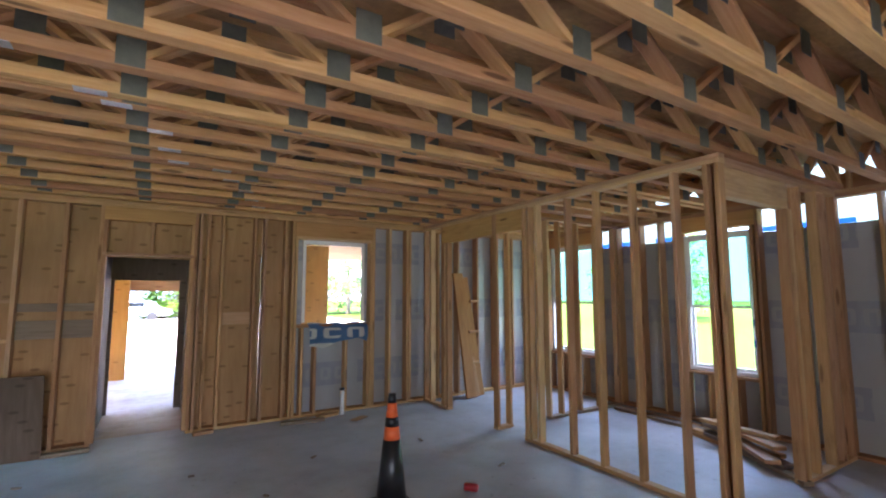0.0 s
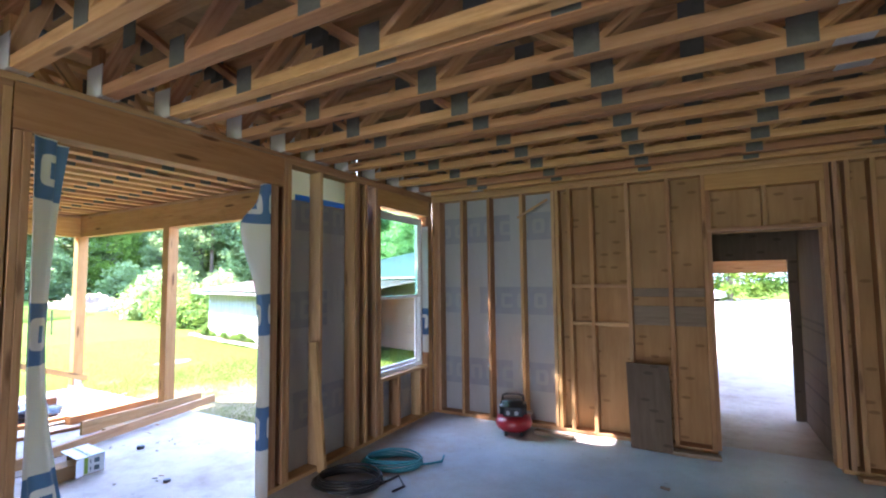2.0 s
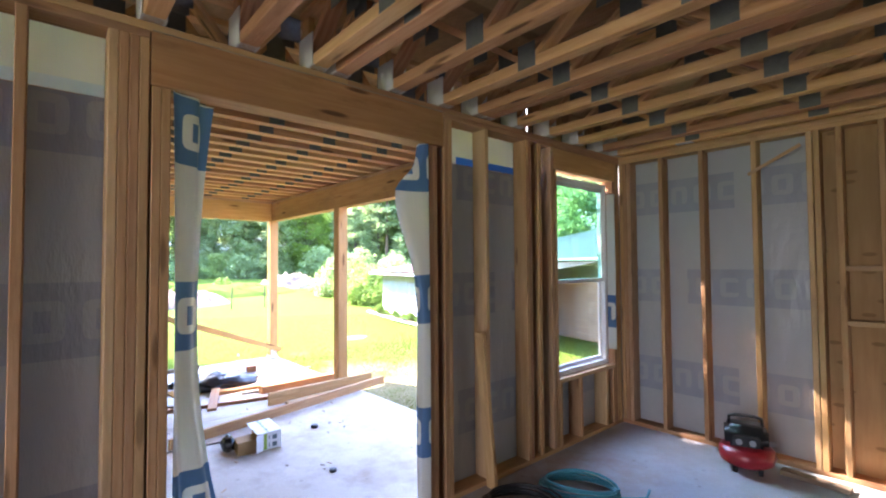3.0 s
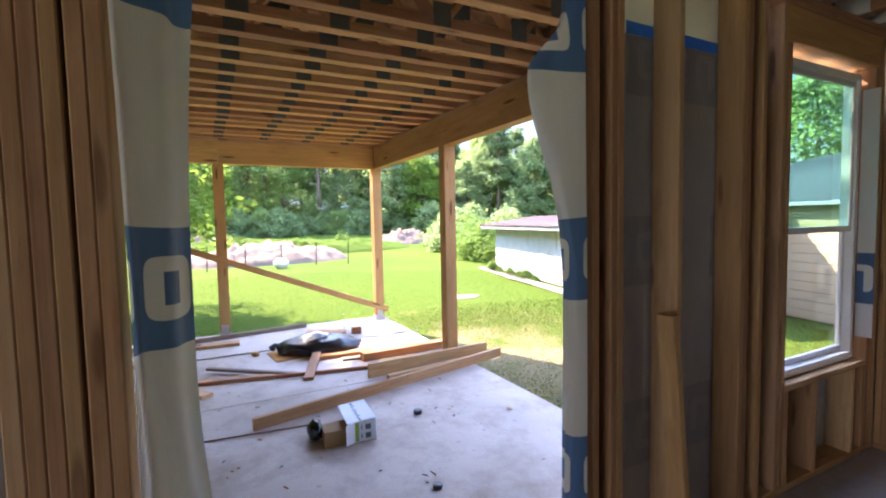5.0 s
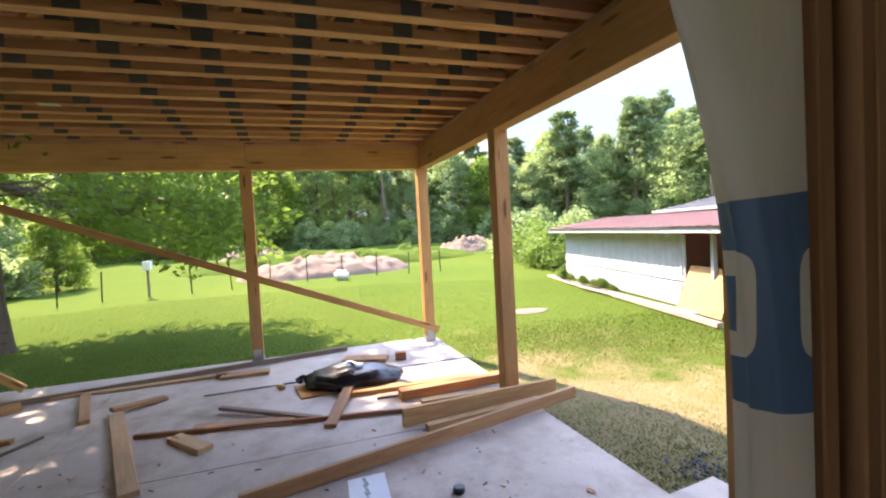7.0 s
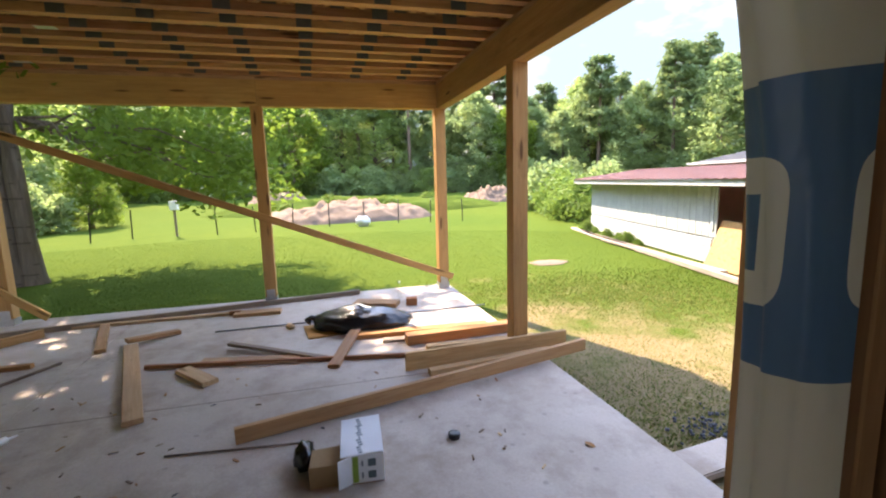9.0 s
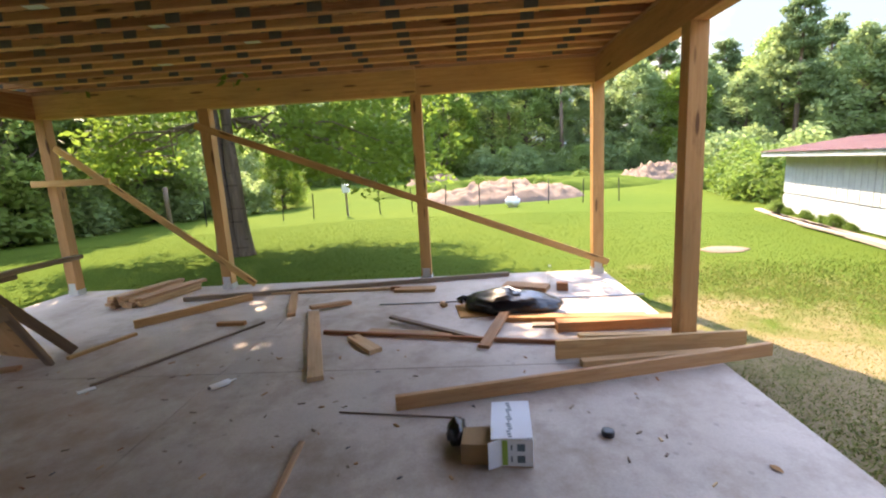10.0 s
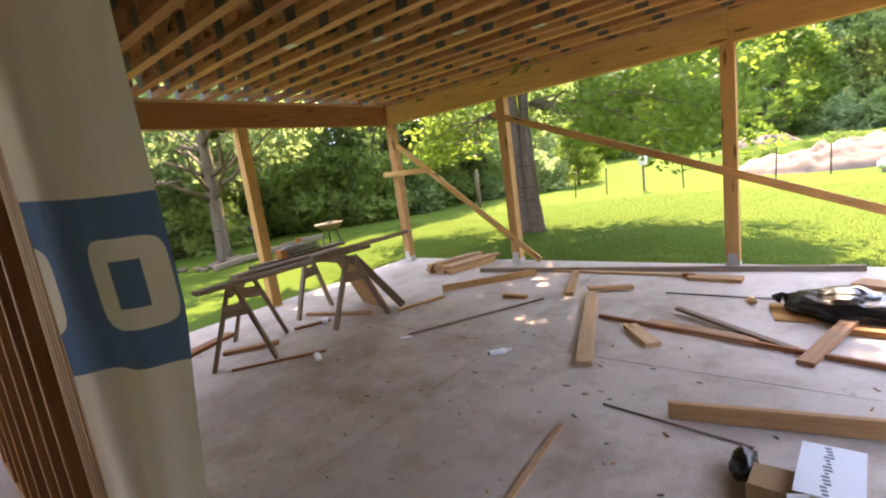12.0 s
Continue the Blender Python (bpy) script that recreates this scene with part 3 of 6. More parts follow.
for x0, x1 in ((-1.33, -1.13), (-1.09, -0.755)):
    rail_x("blocking", wn_, x0, x1, 6.665, 1.60, D4, T, PINE_PALE)
    rail_x("blocking", wn_, x0, x1, 6.665, 1.19, D4, T, PINE_PALE)
for x0, x1 in ((-0.715, -0.365), (-0.325, -0.045)):
    rail_x("blocking_board", wn_, x0, x1, 6.735, 1.53, 0.03, 0.09, PINE_OLD)
    rail_x("blocking_board", wn_, x0, x1, 6.735, 1.29, 0.03, 0.20, PINE_OLD)
rail_x("blocking_board", wn_, 1.27, 1.615, 6.735, 1.36, 0.03, 0.16, PINE_PALE)
sheet("sheathing", -1.53, 6.762, 0.0, -0.36, 6.774, 2.77, PLY, wn_)
sheet("sheathing", -0.357, 6.762, 0.0, -0.01, 6.774, 2.77, PLY, wn_)
sheet("sheathing", -0.008, 6.762, 2.11, 0.918, 6.774, 2.77, PLY, wn_)
sheet("sheathing", 0.92, 6.762, 0.0, 1.74, 6.774, 2.77, PLY, wn_)
sheet("sheathing", 1.743, 6.762, 0.0, 2.20, 6.774, 2.77, PLY, wn_)
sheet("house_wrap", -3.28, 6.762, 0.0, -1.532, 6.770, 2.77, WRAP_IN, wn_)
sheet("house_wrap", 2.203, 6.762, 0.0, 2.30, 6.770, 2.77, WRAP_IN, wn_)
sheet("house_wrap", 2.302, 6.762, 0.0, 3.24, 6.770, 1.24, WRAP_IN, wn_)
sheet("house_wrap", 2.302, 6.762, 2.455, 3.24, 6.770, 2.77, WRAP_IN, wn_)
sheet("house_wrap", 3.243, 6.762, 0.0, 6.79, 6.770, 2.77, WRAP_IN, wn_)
rail_x("rim_board", wn_, -3.28, 6.79, 6.74, 2.975, T, 0.406, PINE_TREATED)

# west wall, x -3.27 to -3.13
WX = -3.20
ww_ = thing("wall_west", "open stud wall with a wide doorway and grey house wrap", "wall", kind="structure")
rail_y("bottom_plate", ww_, -3.0, 2.48, WX, T / 2)
rail_y("bottom_plate", ww_, 4.02, 6.62, WX, T / 2)
rail_y("top_plate", ww_, -3.0, 2.39, WX, PLATE_Z + T / 2)
rail_y("top_plate", ww_, 4.16, 6.62, WX, PLATE_Z + T / 2)
rail_y("top_plate", ww_, -3.0, 3.4, WX, PLATE_Z + T * 1.5)
rail_y("top_plate", ww_, 3.402, 6.62, WX, PLATE_Z + T * 1.5)
studs_y(ww_, (-2.98, -2.6, -2.2, -1.8, -1.4, -1.0, -0.6, -0.2, 0.2, 0.6, 1.0, 1.4, 1.70, 1.96, 2.256, 2.2945, 2.333), WX, S0, S1)
studs_y(ww_, (2.3715,), WX, S0, S1)
studs_y(ww_, (2.4195, 2.458), WX, S0, 2.48)
studs_y(ww_, (4.042, 4.0805), WX, S0, 2.48)
studs_y(ww_, (4.182, 4.2205, 4.60, 5.09, 5.1285, 5.26, 5.44), WX, S0, S1)
studs_y(ww_, (5.49, 6.50), WX, S0, 2.50)
studs_y(ww_, (5.535, 5.86, 6.32, 6.46), WX, S0, 0.585)
studs_y(ww_, (6.545, 6.595), WX, S0, S1)
rail_y("beam_header", ww_, 2.396, 4.155, WX, 2.61, D6, 0.245, PINE_TREATED)
rail_y("beam_header", ww_, 2.40, 4.15, WX + 0.001, 2.735, D6 + 0.004, 0.004, PINE_OLD)
rail_y("window_header", ww_, 5.46, 6.525, WX, 2.60, D6, 0.187, PINE_TREATED)
rail_y("window_sill", ww_, 5.51, 6.48, WX, 0.604, D6, T, PINE_PALE)
stick("loose_board", (-3.075, 4.57, 0.0), (-3.10, 4.475, 1.15), T, D4, PINE, ww_, (1, 0, 0))
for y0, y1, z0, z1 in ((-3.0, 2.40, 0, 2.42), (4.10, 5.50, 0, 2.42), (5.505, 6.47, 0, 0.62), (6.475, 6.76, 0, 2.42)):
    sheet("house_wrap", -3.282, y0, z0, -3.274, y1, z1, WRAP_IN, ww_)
sheet("upper_wrap", -3.280, -3.0, 2.424, -3.276, 2.40, 2.80, WRAP_SHEER, ww_)
sheet("upper_wrap", -3.280, 4.10, 2.424, -3.276, 5.50, 2.80, WRAP_TOP, ww_)

sheet("rim_panel", -3.282, 5.29, 2.775, -3.27, 6.76, 3.17, PLY, ww_)

# east wall, x 6.65 to 6.79
EX = 6.72
we_ = thing("wall_east", "open stud wall with two windows and grey house wrap", "wall", kind="structure")
rail_y("bottom_plate", we_, -3.0, 6.62, EX, T / 2)
rail_y("top_plate", we_, -3.0, 6.62, EX, PLATE_Z + T / 2)
rail_y("top_plate", we_, -3.0, 6.62, EX, PLATE_Z + T * 1.5)
studs_y(we_, (-2.98, -2.6, -2.2, -1.8, -1.4, -1.0, -0.6, -0.2, 0.2, 0.6, 1.0, 1.4, 1.66, 2.05, 2.10, 2.5, 2.79, 3.81, 4.06, 4.38, 4.78, 4.83, 4.88, 5.16, 6.34, 6.56), EX, S0, S1)
studs_y(we_, (2.85, 3.75, 5.22, 6.28), EX, S0, 2.50)
studs_y(we_, (3.1, 3.45, 5.5, 5.95), EX, S0, 0.62)
for y0, y1 in ((2.77, 3.83), (5.14, 6.36)):
    rail_y("window_header", we_, y0, y1, EX, 2.60, D6, 0.187, PINE_TREATED)
    rail_y("window_sill", we_, y0 + 0.1, y1 - 0.1, EX, 0.64, D6, T)
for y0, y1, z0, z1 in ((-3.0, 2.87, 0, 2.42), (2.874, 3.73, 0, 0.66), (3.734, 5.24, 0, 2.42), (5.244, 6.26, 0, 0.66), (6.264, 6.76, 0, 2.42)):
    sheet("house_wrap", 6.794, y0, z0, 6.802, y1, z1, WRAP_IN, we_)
for y0, y1 in ((-3.0, 2.87), (3.734, 5.24), (6.264, 6.76)):
    sheet("upper_wrap", 6.796, y0, 2.424, 6.800, y1, 2.70, WRAP_TOP, we_)
rail_y("rim_board", we_, -3.0, 6.62, 6.78, 2.87, T, 0.18, PINE_TREATED)
sheet("upper_wrap", 6.804, -3.0, 2.965, 6.808, 6.76, 3.18, WRAP_SHEER, we_)
for y in np.arange(-2.8, 6.6, 0.47):
    stick("rim_block", (6.74, y, 2.78), (6.74, y, 3.17), T, D4, PINE, we_, (1, 0, 0))

# south wall, unseen behind the walker, with a wide unglazed opening assumed for light
ws_ = thing("wall_south", "plain plywood wall with a wide assumed opening", "wall", kind="structure")
for x0, x1, z0, z1 in ((-3.28, -2.4, 0, 3.18), (-2.4, 1.6, 2.45, 3.18), (1.6, 6.80, 0, 3.18)):
    sheet("sheathing", x0, -3.15, z0, x1, -3.01, z1, PLY, ws_)

# partition beside the closet, x 4.21 to 4.30
wp_ = thing("wall_partition", "bare pine stud partition with a wide framed opening", "wall", kind="structure")
PX = 4.255
rail_y("bottom_plate", wp_, 1.96, 4.25, PX, T / 2, D4, T, PINE_PALE)
rail_y("bottom_plate", wp_, 5.90, 6.62, PX, T / 2, D4, T, PINE_PALE)
rail_y("top_plate", wp_, 1.96, 6.62, PX, PLATE_Z + T / 2, D4, T, PINE_PALE)
rail_y("top_plate", wp_, 1.96, 6.62, PX, PLATE_Z + T * 1.5, D4, T, PINE_PALE)
studs_y(wp_, (1.985, 2.075, 2.355, 2.765, 3.18, 3.56, 4.02, 4.15, 4.232, 6.06, 6.40, 6.59), PX, S0, S1, D4)
studs_y(wp_, (5.92, 6.02), PX, S0, 2.44, D4)
rail_y("opening_header", wp_, 4.255, 6.04, PX, 2.567, D4, 0.25, PINE_TREATED)

# closet's cross wall and its front
wc_ = thing("wall_closet", "bare pine stud wall dividing off a closet", "wall", kind="structure")
rail_x("bottom_plate", wc_, 4.20, 4.45, 4.775, T / 2, D4, T, PINE_PALE)
rail_x("bottom_plate", wc_, 5.10, 6.62, 4.775, T / 2, D4, T, PINE_OLD)
rail_x("top_plate", wc_, 4.31, 6.62, 4.775, PLATE_Z + T / 2, D4)
studs_x(wc_, (4.225, 4.42, 5.12, 5.35, 5.72, 6.13, 6.55), 4.775, S0, S1, D4)
wf_ = thing("wall_closet_front", "short pine stud wall with a built-up door header", "wall", kind="structure")
rail_x("bottom_plate", wf_, 5.42, 6.62, 2.045, T / 2, D4, T, PINE_PALE)
rail_x("top_plate", wf_, 4.31, 6.62, 2.045, PLATE_Z + T / 2, D4, T, PINE_PALE)
rail_x("top_plate", wf_, 4.31, 6.62, 2.045, PLATE_Z + T * 1.5, D4, T, PINE_PALE)
rail_x("opening_header", wf_, 4.31, 5.47, 2.045, 2.57, D4, 0.24, PINE_PALE)
studs_x(wf_, (5.44, 5.485, 5.53), 2.045, S0, 2.45, D4)
studs_x(wf_, (4.33,), 2.045, 0.0, 2.45, D4)
studs_x(wf_, (5.75, 6.12, 6.35, 6.60), 2.045, S0, S1, D4)

# passage behind the doorway
wpass = thing("wall_passage", "dark wood-lined passage behind the doorway", "wall", kind="structure")
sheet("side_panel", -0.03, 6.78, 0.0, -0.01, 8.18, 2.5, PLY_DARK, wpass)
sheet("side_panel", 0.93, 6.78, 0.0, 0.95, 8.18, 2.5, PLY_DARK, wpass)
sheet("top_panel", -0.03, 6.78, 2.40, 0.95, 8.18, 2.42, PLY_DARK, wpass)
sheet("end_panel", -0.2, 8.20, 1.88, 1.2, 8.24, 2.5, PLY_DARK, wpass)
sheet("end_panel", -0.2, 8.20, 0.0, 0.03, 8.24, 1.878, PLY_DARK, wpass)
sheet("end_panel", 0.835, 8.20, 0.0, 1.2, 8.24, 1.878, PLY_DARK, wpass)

# carport beyond
wcar = thing("carport_frame", "open wooden carport with orange plywood end panel", "wall", kind="structure")
stick("post", (0.02, 11.4, 0), (0.02, 11.4, 2.1), 0.14, 0.14, PINE_TREATED, wcar, (0, 1, 0))
stick("beam", (-1.2, 11.6, 2.0), (1.6, 11.6, 2.0), 0.09, 0.5, PINE_PALE, wcar)
# Roof strip added up to the house wall to block sun from the passage
part("roof", box((-3.2, 6.80, 2.62), (5.4, 12.3, 2.70)), OSB, wcar)
sheet("side_panel", -0.75, 11.32, 0.0, 0.08, 11.325, 2.6, PLY_ORANGE, wcar)
drive = tagged(part("road", box((-3.0, 12.42, -0.25), (12.0, 44.0, -0.06), 0.01), SLAB, None), "pale sunlit drive beyond the carport", "drive", kind="structure")
sheet("end_panel", 2.62, 8.9, 0.0, 3.37, 8.95, 2.6, PLY_ORANGE, wcar)


# ---------------------------------------------------------------- windows
def window(name, label, length, height, m):
    """A sash window: local x along the wall, y through it, z up from the sill."""
    w = thing(name, label, "window", kind="structure", m=m)
    fw = 0.045
    def bar(nm, lo, hi, parent):
        return part(nm, box(lo, hi, 0.004), VINYL, parent)
    bar("frame_side", (0, -0.04, 0), (fw, 0.04, height), w)
    bar("frame_side", (length - fw, -0.04, 0), (length, 0.04, height), w)
    bar("frame_bottom", (fw, -0.045, 0), (length - fw, 0.045, fw), w)
    bar("frame_top", (fw, -0.04, height - fw), (length - fw, 0.04, height), w)
    mid = height * 0.46
    for nm, z0, z1, y, glass in (("lower_sash", fw, mid + 0.03, 0.018, GLASS), ("upper_sash", mid - 0.005, height - fw, -0.018, GLASS_GREEN)):
        s = part(nm, box((fw, y - 0.012, z0), (length - fw, y + 0.012, z0 + 0.035), 0.003), VINYL, w)
        bar("rail", (fw, y - 0.012, z1 - 0.035), (length - fw, y + 0.012, z1), s)
        bar("stile", (fw, y - 0.012, z0 + 0.035), (fw + 0.03, y + 0.012, z1 - 0.035), s)
        bar("stile", (length - fw - 0.03, y - 0.012, z0 + 0.035), (length - fw, y + 0.012, z1 - 0.035), s)
        g = part("pane", box((fw + 0.03, y - 0.003, z0 + 0.035), (length - fw - 0.03, y + 0.003, z1 - 0.035)), glass, s)
        g.visible_shadow = False
    # torn strips of wrap along one jamb
    sheet("wrap_strip", length - 0.012, -0.14, 0.15, length - 0.008, -0.05, height - 0.1, WRAP, w)
    return w


window("window_1", "white vinyl sash window, its upper pane tinted green", 0.95, 1.84, pose(-3.235, 5.512, 0.626, 0, 0, 90))
window("window_2", "white vinyl sash window, its upper pane tinted green", 0.86, 1.80, pose(6.76, 3.73, 0.662, 0, 0, -90))
window("window_3", "white vinyl sash window, its upper pane tinted green", 1.02, 1.84, pose(6.76, 6.26, 0.662, 0, 0, -90))


# ---------------------------------------------------------------- floor trusses and decks
def truss(name, label, length, depth, panels):
    tr = thing(name, label, "truss", "floor trusses overhead")
    B = 0.066
    stick("bottom_chord", (0, 0, B / 2), (length, 0, B / 2), D4, B, TRUSS_WOOD, tr)
    stick("top_chord", (0, 0, depth - T / 2), (length, 0, depth - T / 2), D4, T, TRUSS_WOOD, tr)
    p = length / panels
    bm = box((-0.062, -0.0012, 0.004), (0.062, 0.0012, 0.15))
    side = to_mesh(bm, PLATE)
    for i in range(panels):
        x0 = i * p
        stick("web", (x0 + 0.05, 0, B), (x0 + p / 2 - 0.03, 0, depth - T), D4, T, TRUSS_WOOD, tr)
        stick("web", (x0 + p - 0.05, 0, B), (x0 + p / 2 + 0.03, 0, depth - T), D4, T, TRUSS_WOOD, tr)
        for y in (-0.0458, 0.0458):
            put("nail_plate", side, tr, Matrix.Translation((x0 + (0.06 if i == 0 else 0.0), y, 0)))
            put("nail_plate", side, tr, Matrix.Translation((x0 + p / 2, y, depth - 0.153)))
    for x in (0.02, length - 0.02):
        stick("end_web", (x, 0, B), (x, 0, depth - T), D4, T, TRUSS_WOOD, tr, (0, 1, 0))
    return tr


RD = 0.37
room_ys = [6.55, 6.26, 5.83, 5.38, 4.95, 4.60, 4.50, 4.16, 3.74, 3.34, 3.20, 2.81, 2.40, 2.0, 1.59, 1.18, 0.78, 0.37, -0.04, -0.44, -0.85, -1.26, -1.66, -2.07, -2.47, -2.88]
first = truss("floor_truss", "open-web pine floor truss with dark nail plates", 10.0, RD, 11)
splice = to_mesh(box((-0.075, -0.04, -0.0015), (0.075, 0.04, 0.0)), SHINY)


def hanger_mesh():
    """A pale folded bracket that wraps the chord's end."""
    bm = bmesh.new()
    add_box(bm, (0.0, -0.052, 0.0), (0.17, -0.0475, 0.19), 0.002)
    add_box(bm, (0.0, 0.0475, 0.0), (0.17, 0.052, 0.19), 0.002)
    add_box(bm, (0.0, -0.0475, 0.0), (0.17, 0.0475, 0.003))
    add_box(bm, (-0.004, -0.052, 0.0), (-0.001, 0.052, 0.19))
    return to_mesh(bm, HANGER)


hanger = hanger_mesh()
rng = random.Random(5)
trusses = [first] + [copy_thing(first, pose(0, 0, 0)) for _ in room_ys[1:]]
for i, (ob, y) in enumerate(zip(trusses, room_ys)):
    ob.matrix_world = pose(-3.26, y, TOP + 0.003)
    put("splice_plate", splice, ob, Matrix.Translation((2.0 + 0.32 * ((26 - i) % 26) * 0.5 + rng.uniform(-0.1, 0.1) - 1.2, 0, 0)), "bright galvanised plate")
    put("hanger", hanger, ob, Matrix.Translation((0.015, 0, 0)), "pale metal hanger")

ceiling = tagged(part("ceiling", box((-3.30, -3.0, TOP + 0.003 + RD), (6.82, 6.78, TOP + RD + 0.025)), OSB, None), "brown strand-board subfloor above the trusses", "ceiling", kind="structure")

PT = 2.797
patio_xs = [-3.42, -3.72, -4.02, -4.42, -4.72, -5.01, -5.28, -5.57, -5.87, -6.18, -6.45, -6.77, -7.08, -7.41, -7.69, -8.0, -8.31, -8.63, -8.93]
pfirst = truss("floor_truss", "open-web pine porch truss with dark nail plates", 7.70, RD, 13)
ptr = [pfirst] + [copy_thing(pfirst, pose(0, 0, 0)) for _ in patio_xs[1:]]
for i, (ob, x) in enumerate(zip(ptr, patio_xs)):
    ob.matrix_world = pose(x, -2.46 + rng.uniform(-0.02, 0.01), PT, 0, 0, 90)
    if i % 2:
        put("splice_plate", splice, ob, Matrix.Translation((2.4 + 0.25 * (i % 7), 0, 0)), "bright galvanised plate")
part_deck = tagged(part("porch_ceiling", box((-9.07, -2.53, PT + RD), (-3.304, 5.26, PT + RD + 0.02)), OSB, None), "brown strand-board deck above the porch trusses", "ceiling", kind="structure")


# ---------------------------------------------------------------- porch frame
def beam(name, p, q, mat, label):
    b = thing(name, label, "beam", "porch beams", "structure")
    stick("beam_body", p, q, 0.135, 0.31, mat, b)
    up = Vector((0, 0, 0.155 + T / 2))
    stick("cap_plate", Vector(p) + up, Vector(q) + up, 0.14, T, PINE_PALE, b)
    return b


BZ = 2.60
beam("beam_west", (-8.99, 2.842, BZ), (-8.99, -2.46, BZ), PINE_GOLD, "treated pine porch beam with a butt joint over a post")
beam("beam_west", (-8.99, 5.24, BZ), (-8.99, 2.846, BZ), PINE_GOLD, "paler pine porch beam with dark knots")
beam("beam_north", (-8.92, 5.17, BZ), (-3.28, 5.17, BZ), PINE_GOLD, "treated pine porch beam running to the house")
beam("beam_south", (-8.92, -2.39, BZ), (-3.28, -2.39, BZ), PINE_RED, "reddish fir porch beam running to the house")


rim = thing("porch_rim", "dark pine rim boards closing the porch trusses", "beam", "porch beams", "structure")
stick("rim_board", (-9.045, -2.46, 3.0), (-9.045, 5.27, 3.0), T, 0.40, PINE_TREATED, rim)
stick("rim_board", (-9.02, 5.268, 3.0), (-3.29, 5.268, 3.0), T, 0.40, PINE_TREATED, rim)
for i in range(26):
    y = -2.3 + 0.29 * i
    stick("rim_block", (-9.0, y, 2.798), (-9.0, y, 3.16), 0.03, 0.045, PINE, rim, (0, 1, 0))


def post(x, y, top=2.445, base=True):
    p = thing("porch_post", "square pine porch post on a metal base" if base else "square pine porch post", "post", "porch posts")
    stick("post_body", (x, y, 0.06 if base else -0.02), (x, y, top), 0.14, 0.14, PINE_GOLD, p, (0, 1, 0))
    if base:
        bm = box((x - 0.074, y - 0.074, -0.02), (x + 0.074, y + 0.074, 0.058), 0.004)
        add_box(bm, (x - 0.074, y - 0.05, 0.058), (x - 0.0705, y + 0.05, 0.16))
        add_box(bm, (x + 0.0705, y - 0.05, 0.058), (x + 0.074, y + 0.05, 0.16))
        part("post_base", bm, SHINY, p, "galvanised post base")
    return p


for x, y in ((-8.99, 5.15), (-8.99, 2.83), (-8.99, 0.0), (-8.99, -2.30), (-6.50, 5.17), (-6.22, -2.39)):
    post(x, y, 2.445, x < -8.9)


def brace(p, q, label):
    b = stick("brace", p, q, T, D4, PINE_GOLD, None, (0, 0, 1))
    return tagged(b, label, "brace")


brace((-8.897, -0.12, 2.235), (-8.897, 5.27, 0.14), "long pine board nailed diagonally across the porch posts")
brace((-8.897, -2.12, 2.06), (-8.897, 0.42, 0.05), "pine board nailed diagonally between porch posts")
brace((-8.857, -2.52, 1.59), (-8.857, -1.40, 1.575), "short pine board nailed level across a post")


# ---------------------------------------------------------------- loose wrap in the doorway
def flap(name, label, edge, mat):
    """A hanging sheet; edge(s, z) gives its plan position for s in 0..1 at height z."""
    bm = bmesh.new()
    uv = bm.loops.layers.uv.new("uv")
    nu, nz = 22, 60
    grid, lens = [], []
    for j in range(nz + 1):
        z = -0.0 + 2.48 * j / nz
        row, acc, prev = [], 0.0, None
        us = []
        for i in range(nu + 1):
            x, y = edge(i / nu, z)
            if prev:
                acc += math.hypot(x - prev[0], y - prev[1])
            prev = (x, y)
            us.append(acc)
            row.append(bm.verts.new((x, y, z)))
        grid.append(row)
        lens.append(us)
    for j in range(nz):
        for i in range(nu):
            f = bm.faces.new((grid[j][i], grid[j][i + 1], grid[j + 1][i + 1], grid[j + 1][i]))
            for l, (a, b) in zip(f.loops, ((j, i), (j, i + 1), (j + 1, i + 1), (j + 1, i))):
                l[uv].uv = (lens[a][b], grid[a][b].co.z + 0.01 * math.sin(9 * lens[a][b]))
    ob = part(name, bm, mat, None, "", True)
    return tagged(ob, label, "house wrap")


def left_edge(s, z):
    w = 0.15 + (0.055 * ((z - 1.2) / 1.3) ** 2 if z > 1.2 else min(0.09, 0.17 * (1.2 - z) ** 2))
    deep = 0.155 - min(0.075, max(0.0, 0.12 * (1.35 - z)))
    fold = 0.014 * math.sin(3.2 * s * math.pi + 1.3 * z) + 0.008 * math.sin(11 * s + 3.1 * z) * s
    x = -3.124 - deep * s + fold * 0.8 + 0.006 * math.sin(4 * z)
    y = 2.486 + w * s + fold
    return x, max(y, 2.482 + 0.004 * s)


def right_edge(s, z):
    w = 0.05 + 0.19 * math.exp(-((z - 2.13) / (0.16 if z > 2.13 else 0.42)) ** 2) + 0.008 * math.sin(4 * z)
    fold = 0.006 * math.sin(5 * s * math.pi + 2 * z)
    return -3.118 - 0.105 * s + fold * 0.5, min(4.016 - w * math.sin(math.pi * 0.8 * s ** 0.6) + fold * 0.6, 4.0165)


flap("wrap_flap", "white house wrap with blue print hanging loose in the doorway", left_edge, WRAP)
flap("wrap_flap", "white house wrap with blue print pinned beside the doorway", right_edge, WRAP)


